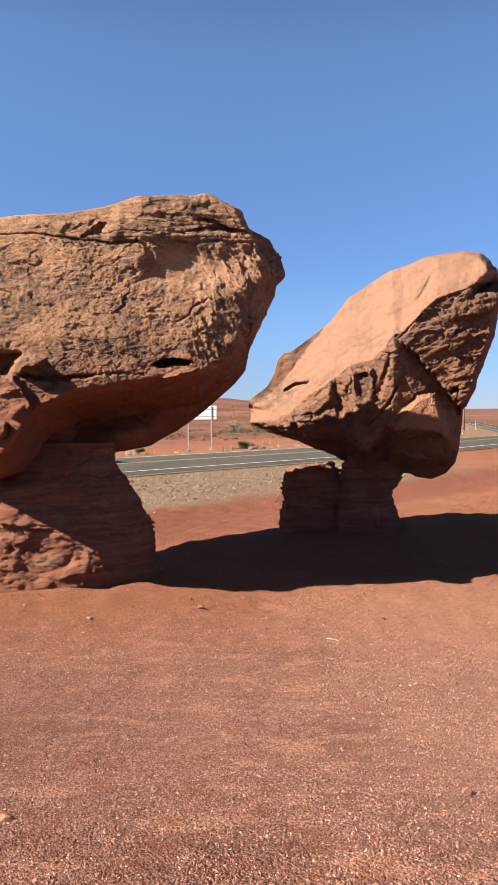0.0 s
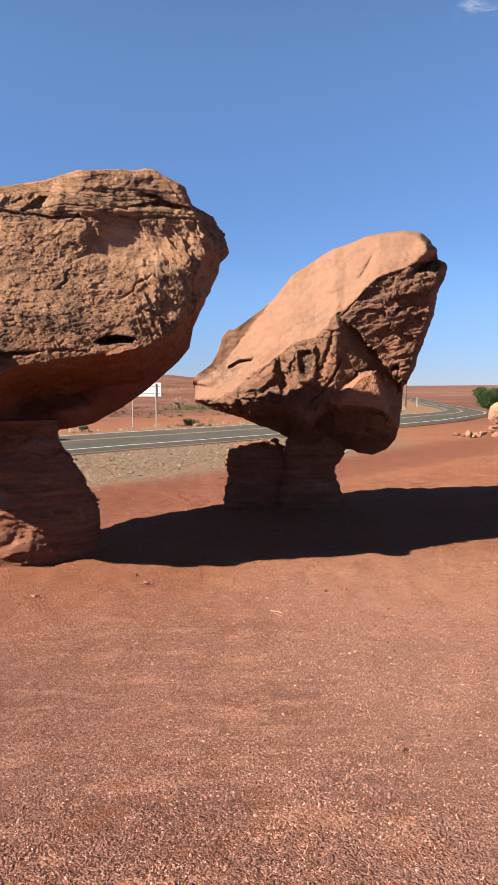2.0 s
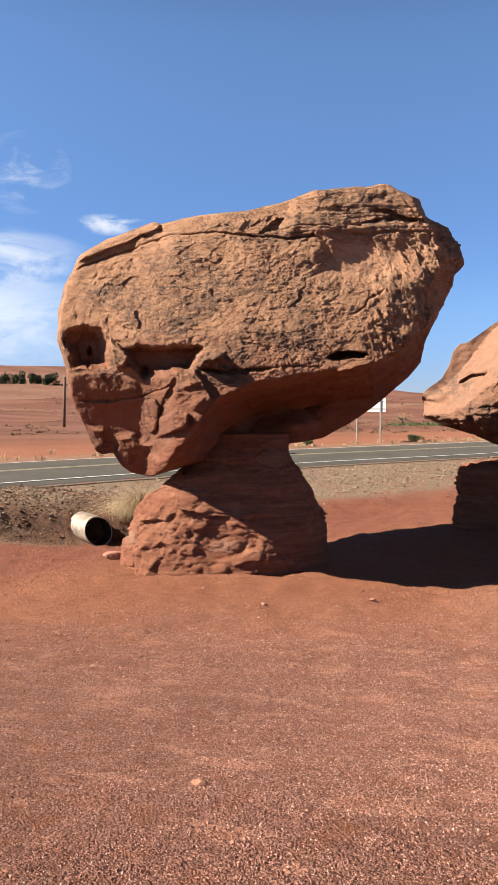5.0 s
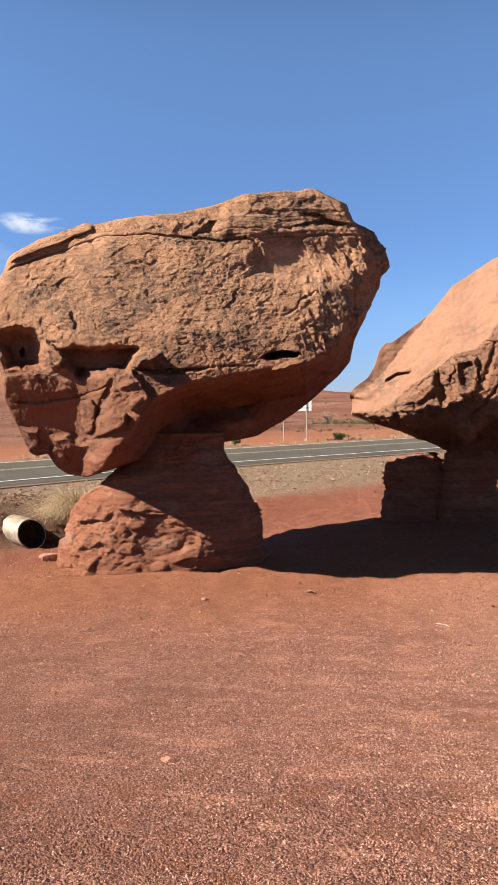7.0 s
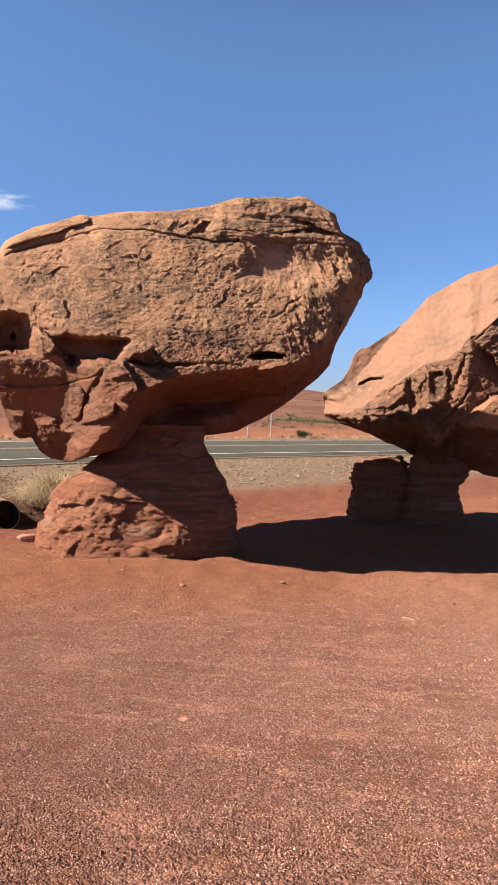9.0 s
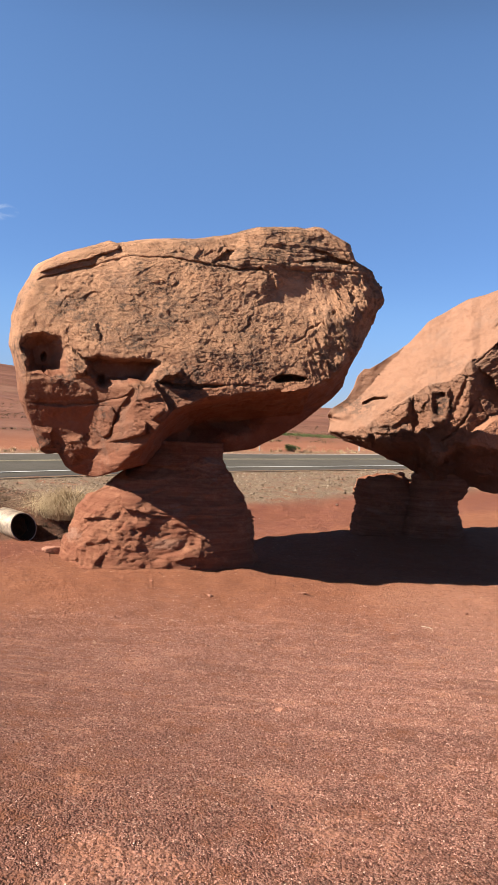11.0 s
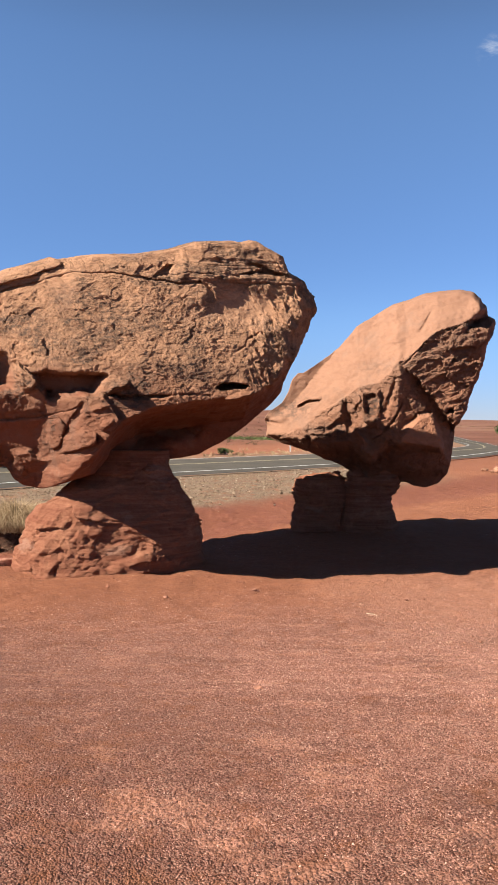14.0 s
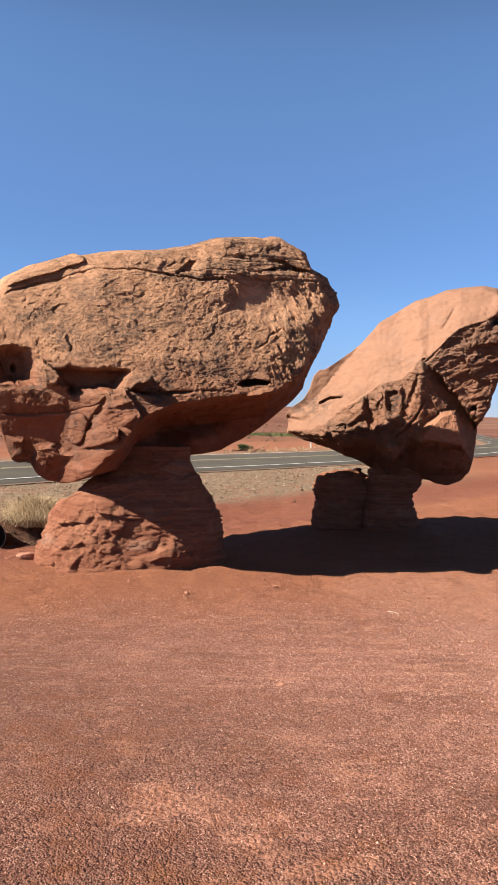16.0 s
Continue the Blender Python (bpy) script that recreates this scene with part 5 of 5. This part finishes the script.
for i, (sx, sy, w) in enumerate([(13.3, 35.3, 0.6), (13.7, 35.6, 0.5), (13.0, 36.3, 0.45), (14.6, 37.0, 0.5), (15.6, 38.4, 0.4), (16.2, 39.7, 0.4), (16.8, 41.3, 0.45), (17.4, 41.9, 0.5), (14.7, 35.5, 0.55), (13.45, 35.1, 0.4), (13.75, 35.25, 0.35), (13.1, 35.6, 0.3), (13.9, 35.9, 0.4), (13.5, 35.9, 0.45), (15.9, 36.4, 0.5), (16.6, 37.0, 0.6), (16.2, 36.4, 0.3), (18.0, 42.8, 0.5), (21.2, 50.5, 0.9), (22.4, 51.2, 1.0), (21.9, 52.4, 0.8)]):
    stone("rubble_stone", sx, sy, w, w * rng.uniform(0.6, 0.9), w * rng.uniform(0.45, 0.75), 100 + i, "pale broken sandstone lump lying on red earth", "stone", "broken stones near the boulder", MAT_PALEROCK, 0.2, 9, rng.uniform(0, 360))

# shrubs
shrub("green_shrub", 29.1, 72.2, 3.4, 2.45, "large rounded green shrub beside the highway bend", "shrub", MAT_GREEN, 3, 9000, 0.075, 24)
shrub("green_shrub", 33.5, 66.5, 3.4, 1.7, "green shrub behind the wire fence", "shrub", MAT_GREEN, 4, 3500, 0.075, 12)
shrub("sage_bush", -0.1, 49.7, 1.15, 0.48, "small dark green bush on the far roadside", "bush", MAT_SAGE, 5, 1600, 0.035, 9)
shrub("sage_bush", -6.3, 43.2, 0.8, 0.4, "small dusty bush on the far roadside", "bush", MAT_SAGE, 6, 600, 0.035, 6)
shrub("dry_shrub", -1.4, 84.0, 2.6, 1.6, "pale leafless shrub on the red slope", "shrub", MAT_STRAW, 7, 900, 0.03, 9)
for i, (tx, ty, th) in enumerate([(-149.5, 252.5, 4.6), (-146.5, 253.2, 4.9), (-143.2, 254.1, 4.2), (-140.6, 254.6, 4.8), (-137.2, 255.2, 4.4), (-135.0, 256.4, 3.6), (-129.5, 251.2, 3.9), (-127.2, 252.3, 4.5), (-121.3, 257.0, 4.6), (-118.0, 258.0, 4.2), (-153.5, 251.5, 4.4), (-157.5, 250.0, 4.8)]):
    far_tree(tx, ty, th, 40 + i)


def delineator(x, y):
    ob = thing("delineator_post", x, y, on_ground(x, y), "slim white roadside marker post", "road marker", "roadside marker posts")
    bm = bmesh.new()
    box_bm(bm, 0.10, 0.025, 1.2, Matrix.Translation((0, 0, 0.5)), 0.006)
    part("post", bm_mesh("post", bm, MAT_DELINEATOR), ob)
    bm = bmesh.new()
    box_bm(bm, 0.075, 0.008, 0.16, Matrix.Translation((0, -0.0175, 0.95)), 0.002)
    part("reflector", bm_mesh("reflector", bm, MAT_GALV), ob)


for dx, dy in [(4.9, 54.6), (13.2, 65.0), (18.5, 73.0), (26.5, 88.0), (36.5, 84.5), (42.0, 100.0), (46.0, 118.0)]:
    delineator(dx, dy)


def verge_grass():
    rng = np.random.default_rng(17)
    t = np.gradient(ROAD, axis=0)
    t /= np.linalg.norm(t, axis=1)[:, None]
    pick = rng.integers(60, min(len(ROAD) - 90, 260), 620)
    off = ROAD_HALF + 0.7 + rng.gamma(2.0, 0.55, 620)
    p = ROAD[pick] + np.stack([-t[pick, 1], t[pick, 0]], -1) * off[:, None] + rng.normal(0, 0.4, (620, 2))
    dense = fbm(np.column_stack([p * 0.3, 0 * off]), 2, 7) > -0.25
    p = p[dense]
    z = ground_height(p[:, 0], p[:, 1])
    v, f = blades(np.column_stack([p, z - 0.02]), rng.uniform(0.15, 0.42, len(p)), 0.012, 0.9, 16, rng)
    tagged(new("dry_grass", mesh_of("dry_grass", v, f, MAT_STRAW, False)), "yellow dry grass tufts along the far roadside", "grass", kind="stuff")


def yellow_weeds():
    rng = np.random.default_rng(19)
    p = np.column_stack([rng.normal(17.5, 2.4, 170), rng.normal(73, 3.5, 170)])
    d = road_distance(p[:, 0], p[:, 1])
    p = p[d > ROAD_HALF + 0.6]
    v, f = blades(np.column_stack([p, ground_height(p[:, 0], p[:, 1]) - 0.02]), rng.uniform(0.3, 0.6, len(p)), 0.02, 0.9, 22, rng)
    tagged(new("yellow_weeds", mesh_of("yellow_weeds", v, f, MAT_STRAW, False)), "bright dry yellow weeds by the road bend", "weeds", kind="stuff")


def desert_scrub():
    rng = np.random.default_rng(23)
    n = 9000
    r = rng.uniform(62, 330, n)
    a = np.radians(rng.uniform(-38, 42, n))
    p = np.column_stack([-np.sin(a) * r, np.cos(a) * r])
    d = road_distance(p[:, 0], p[:, 1])
    p = p[(d > 16) | (d < -24)]
    p = p[fbm(np.column_stack([p * 0.03, 0 * p[:, 0]]), 3, 27) > -0.12]
    z = ground_height(p[:, 0], p[:, 1])
    v, f = blades(np.column_stack([p, z - 0.03]), rng.uniform(0.12, 0.42, len(p)), 0.035, 1.9, 9, rng, 0.5)
    tagged(new("desert_scrub", mesh_of("desert_scrub", v, f, MAT_SCRUB, False)), "low grey-brown scrub dotted over the plain", "scrub", kind="stuff")


def green_patch():
    rng = np.random.default_rng(29)
    n = 700
    p = np.column_stack([rng.uniform(-3, 16, n), rng.normal(83.5, 1.3, n)])
    z = ground_height(p[:, 0], p[:, 1])
    v, f = blades(np.column_stack([p, z - 0.03]), rng.uniform(0.15, 0.4, n), 0.04, 1.0, 12, rng)
    tagged(new("green_weeds", mesh_of("green_weeds", v, f, MAT_WEED, False)), "strip of fresh green weeds in a wash", "weeds", kind="stuff")


MAT_WEED = leafy("pale_green_weed", (0.09, 0.12, 0.035), (0.22, 0.24, 0.09))
MAT_SCRUB = leafy("scrub_twigs", (0.13, 0.080, 0.045), (0.29, 0.185, 0.10))


def bank_weeds():
    rng = np.random.default_rng(37)
    p = np.column_stack([rng.uniform(-11, -4.2, 130), rng.uniform(13.1, 16.5, 130)])
    p = p[p[:, 1] - 0.3 * (p[:, 0] + 7) > 13.25]
    z = ground_height(p[:, 0], p[:, 1])
    v, f = blades(np.column_stack([p, z - 0.02]), rng.uniform(0.06, 0.2, len(p)), 0.004, 1.1, 14, rng)
    tagged(new("bank_weeds", mesh_of("bank_weeds", v, f, MAT_SCRUB, False)), "small withered weeds on the ditch bank", "weeds", kind="stuff")


verge_grass(), yellow_weeds(), desert_scrub(), green_patch(), bank_weeds()


# ---- loose stones on the ground ----
def scattered(name, p, sizes, seed, material, label, flat=0.65, sink=0.2, buried=False):
    """Many small angular stones in one mesh; buried ones show their upper half alone."""
    rng = np.random.default_rng(seed)
    n = len(p)
    octa = np.array([(1, 0, 0), (0, 1, 0), (-1, 0, 0), (0, -1, 0), (0, 0, 1), (0, 0, -1)], float)
    v = octa[None] * rng.uniform(0.6, 1.15, (n, 6, 1)) + rng.normal(0, 0.22, (n, 6, 3))
    a = rng.uniform(0, 2 * math.pi, n)
    c, s = np.cos(a)[:, None], np.sin(a)[:, None]
    v = np.stack([v[..., 0] * c - v[..., 1] * s, v[..., 0] * s + v[..., 1] * c, v[..., 2] * flat], -1) * sizes[:, None, None] / 2
    z = ground_height(p[:, 0], p[:, 1])
    v += np.column_stack([p, z + sizes * flat * (0.5 - sink)])[:, None]
    f = np.array([(0, 1, 4), (1, 2, 4), (2, 3, 4), (3, 0, 4), (1, 0, 5), (2, 1, 5), (3, 2, 5), (0, 3, 5)])
    if buried:
        f = f[:4]
    faces = (np.arange(n)[:, None, None] * 6 + f[None]).reshape(-1, 3)
    tagged(new(name, mesh_of(name, v.reshape(-1, 3), faces, material, False)), label, "gravel", kind="stuff")


def grit_material(name, dark, light, pale):
    m = Nodes(name)
    r = m.island()
    c = m.mix(m.ramp(r, 0.0, 0.9), dark, light)
    return m.done(m.mix(m.ramp(r, 0.93, 0.95), c, pale), 0.9, spec=0.2)


MAT_GRIT = grit_material("pink_red_grit", (0.18, 0.074, 0.052), (0.55, 0.272, 0.194), (0.70, 0.43, 0.32))
MAT_SHOULDER = grit_material("grey_brown_grit", (0.17, 0.112, 0.070), (0.40, 0.29, 0.195), (0.55, 0.44, 0.33))


def pad_gravel():
    rng = np.random.default_rng(31)
    n = 190000
    dist = 1.7 + 8.0 * rng.uniform(0, 1, n) ** 1.25
    side = rng.uniform(-0.36, 0.50, n)
    ex, ey = rng.uniform(-2.2, 0.1, n), 0.0
    p = np.column_stack([ex + np.sin(side) * dist, -1.9 + 1.5 * (ex + 1.5) / 1.6 + np.cos(side) * dist])
    bare = fbm(np.column_stack([p * (0.9, 1.9), 0 * ex]), 4, 63)
    p = p[(bare < 0.38) | (rng.uniform(0, 1, n) < 0.25)]
    scattered("pad_gravel", p, (rng.gamma(5.0, 0.00075, len(p)) + 0.0022) * (1 + 0.15 * (p[:, 1] + 1.0).clip(0, 8)), 32, MAT_GRIT, "fine pinkish-red gravel strewn over the pad", 0.9, 0.55, True)


def slope_stones():
    rng = np.random.default_rng(33)
    n = 26000
    p = np.column_stack([rng.uniform(-7, 7, n), rng.uniform(5.0, 17, n)])
    scattered("slope_stones", p, np.minimum(rng.gamma(1.3, 0.0065, n) + 0.006, 0.05), 34, MAT_SLOPE, "scattered small stones on the red slope")


def shoulder_gravel():
    rng = np.random.default_rng(35)
    n = 30000
    p = np.column_stack([rng.uniform(-15, 9, n), rng.uniform(12, 42, n)])
    d = road_distance(p[:, 0], p[:, 1])
    keep = (p[:, 0] < 8 - rng.gamma(1.5, 1.0, n)) & (d < -ROAD_HALF - 0.25) & (d > -12.2 + rng.normal(0, 0.6, n))
    scattered("shoulder_gravel", p[keep], rng.gamma(3.0, 0.013, keep.sum()) + 0.015, 36, MAT_SHOULDER, "coarse grey-brown gravel along the road shoulder")


def bank_gravel():
    rng = np.random.default_rng(39)
    n = 9000
    p = np.column_stack([rng.uniform(-11.5, -4.0, n), rng.uniform(12.4, 17.0, n)])
    p = p[p[:, 1] - 0.3 * (p[:, 0] + 7) > 12.8 + rng.gamma(1.2, 0.15, n)]
    scattered("bank_gravel", p, np.minimum(rng.gamma(2.0, 0.011, len(p)) + 0.01, 0.08), 40, MAT_BANK, "brown pebbles on the ditch bank")


MAT_SLOPE = grit_material("red_slope_pebbles", (0.24, 0.092, 0.054), (0.44, 0.195, 0.122), (0.54, 0.30, 0.20))
MAT_BANK = grit_material("brown_bank_pebbles", (0.10, 0.058, 0.038), (0.26, 0.155, 0.10), (0.45, 0.32, 0.22))
pad_gravel(), slope_stones(), shoulder_gravel(), bank_gravel()
for i, (sx, sy, w) in enumerate([(-0.98, 2.6, 0.075), (0.95, 3.0, 0.07), (2.6, 6.6, 0.07), (-1.9, 8.6, 0.10), (-0.6, 8.9, 0.09), (0.9, 10.4, 0.08)]):
    stone("stone", sx, sy, w, w * 0.75, w * 0.45, 60 + i, "small loose red stone on the gravel", "stone", "loose stones on the ground", None, 0.25, 8, 40 * i)


def stick(x, y, length, turn):
    bm = bmesh.new()
    tube_bm(bm, (-length / 2, 0, 0), (0.02, 0.008, 0.012), 0.005, 0.006, 7)
    tube_bm(bm, (0.02, 0.008, 0.012), (length / 2, -0.004, 0.004), 0.006, 0.003, 7)
    ob = new("stick", bm_mesh("stick", bm, MAT_DEADWOOD, True))
    ob.matrix_basis = pose(x, y, on_ground(x, y) + 0.010, 0, 0, turn)
    tagged(ob, "short bleached stick lying on the ground", "stick")


stick(0.88, 7.65, 0.19, -48)


# ---- the car on the highway ----
def car(x, y, z, turn):
    """A dark compact SUV, wheels at rest: local x across, -y ahead."""
    ob = thing("car", x, y, z, "dark grey compact SUV on the far lane of the highway", "car", turn=turn)
    paint = plain("dark_grey_car_paint", (0.035, 0.036, 0.040), 0.25, 0.4, 0.05, 2)
    glass = plain("dark_car_glass", (0.02, 0.025, 0.03), 0.08, 0.0, 0.05, 2)
    black = plain("black_plastic", (0.02, 0.02, 0.02), 0.6)
    chrome = plain("chrome_trim", (0.75, 0.75, 0.75), 0.2, 1.0, 0.02)
    rubber = plain("tyre_rubber", (0.018, 0.018, 0.018), 0.9)
    lamp = plain("clear_lamp_glass", (0.80, 0.80, 0.78), 0.15, 0.0, 0.03)
    red = plain("red_lamp_glass", (0.35, 0.02, 0.02), 0.2)
    # body: cross-sections along its length: y, half width, sill, waist
    secs = [(-2.30, 0.62, 0.42, 0.78), (-2.18, 0.84, 0.30, 0.92), (-1.60, 0.92, 0.24, 1.02), (-0.95, 0.93, 0.22, 1.08), (0.4, 0.94, 0.22, 1.10), (1.5, 0.93, 0.24, 1.13), (2.12, 0.88, 0.30, 1.12), (2.28, 0.74, 0.42, 1.02)]
    v, n = [], 12
    for yy, hw, lo, hi in secs:
        for i in range(n):
            a = 2 * math.pi * (i + 0.5) / n
            cx, cz = math.cos(a), math.sin(a)
            v.append((hw * math.copysign(abs(cx) ** 0.45, cx), yy, (lo + hi) / 2 + (hi - lo) / 2 * math.copysign(abs(cz) ** 0.45, cz)))
    f = [*grid_faces(len(secs), n, True).tolist(), list(range(n)), [len(v) - n + i for i in range(n)][::-1]]
    body = part("body", mesh_of("body", v, f, paint), ob, "dark grey painted body")
    # glasshouse and roof
    rings = [(1.06, -1.05, 1.95, 0.86), (1.36, -0.45, 1.72, 0.76), (1.60, -0.05, 1.45, 0.66)]
    g = [p for hz, y0, y1, hw in rings for p in ((-hw, y0, hz), (hw, y0, hz), (hw, y1, hz), (-hw, y1, hz))]
    part("cabin_glass", mesh_of("cabin_glass", g, grid_faces(3, 4, True).tolist(), glass, False), body, "dark tinted windows")
    bm = bmesh.new()
    box_bm(bm, 1.34, 1.62, 0.07, Matrix.Translation((0, 0.70, 1.62)), 0.03)
    part("roof", bm_mesh("roof", bm, paint, True), body)
    for s in (-1, 1):
        for p, q in (((s * 0.87, -1.05, 1.06), (s * 0.67, -0.07, 1.60)), ((s * 0.85, 0.45, 1.08), (s * 0.67, 0.5, 1.60)), ((s * 0.87, 1.9, 1.06), (s * 0.67, 1.45, 1.60))):
            bm = bmesh.new()
            tube_bm(bm, p, q, 0.045, 0.04, 6)
            part("roof_pillar", bm_mesh("roof_pillar", bm, paint, True), body)
        bm = bmesh.new()
        tube_bm(bm, (s * 0.60, -0.02, 1.68), (s * 0.60, 1.4, 1.70), 0.02, 0.02, 6)
        part("roof_rail", bm_mesh("roof_rail", bm, black, True), body)
        bm = bmesh.new()
        box_bm(bm, 0.20, 0.10, 0.14, Matrix.Translation((s * 1.02, -0.72, 1.12)), 0.03)
        part("wing_mirror", bm_mesh("wing_mirror", bm, black, True), body)
        bm = bmesh.new()
        box_bm(bm, 0.34, 0.08, 0.11, Matrix.Translation((s * 0.66, -2.20, 0.84)) @ pose(0, 0, 0, 0, 0, s * 18), 0.02)
        part("headlight", bm_mesh("headlight", bm, lamp, True), body)
        bm = bmesh.new()
        box_bm(bm, 0.24, 0.08, 0.16, Matrix.Translation((s * 0.70, 2.22, 0.92)) @ pose(0, 0, 0, 0, 0, -s * 20), 0.02)
        part("tail_light", bm_mesh("tail_light", bm, red, True), body)
        for yy in (-1.42, 1.25):
            bm = bmesh.new()
            r = bmesh.ops.create_cone(bm, cap_ends=True, segments=32, radius1=0.35, radius2=0.35, depth=0.22, matrix=pose(s * 0.86, yy, 0.35, 0, 90, 0))
            edges = [e for e in bm.edges if len(e.link_faces) == 2 and any(len(fc.verts) > 4 for fc in e.link_faces)]
            bmesh.ops.bevel(bm, geom=edges, offset=0.04, segments=3, affect="EDGES", profile=0.6)
            wheel = part("wheel", bm_mesh("wheel", bm, rubber, True), ob, "black tyre")
            bm = bmesh.new()
            bmesh.ops.create_cone(bm, cap_ends=True, segments=28, radius1=0.235, radius2=0.225, depth=0.03, matrix=pose(s * 0.97, yy, 0.35, 0, 90, 0))
            for k in range(5):
                m = pose(s * 0.99, yy, 0.35, 72 * k, 0, 0)
                box_bm(bm, 0.02, 0.05, 0.2, m @ Matrix.Translation((0, 0, 0.11)), 0.008)
            part("rim", bm_mesh("rim", bm, chrome, False), wheel, "silver five-spoke rim")
    for k in range(7):
        bm = bmesh.new()
        box_bm(bm, 0.07, 0.03, 0.10, Matrix.Translation((-0.36 + 0.12 * k, -2.30, 0.82)), 0.012)
        part("grille_slot", bm_mesh("grille_slot", bm, chrome, True), body)
    bm = bmesh.new()
    box_bm(bm, 1.5, 0.12, 0.22, Matrix.Translation((0, -2.24, 0.48)), 0.04)
    part("bumper", bm_mesh("bumper", bm, black, True), body)


# it has driven behind the tan boulder; this spot hides it from the camera
car(-9.1, 33.9, ROAD_Z + 0.04, -49)
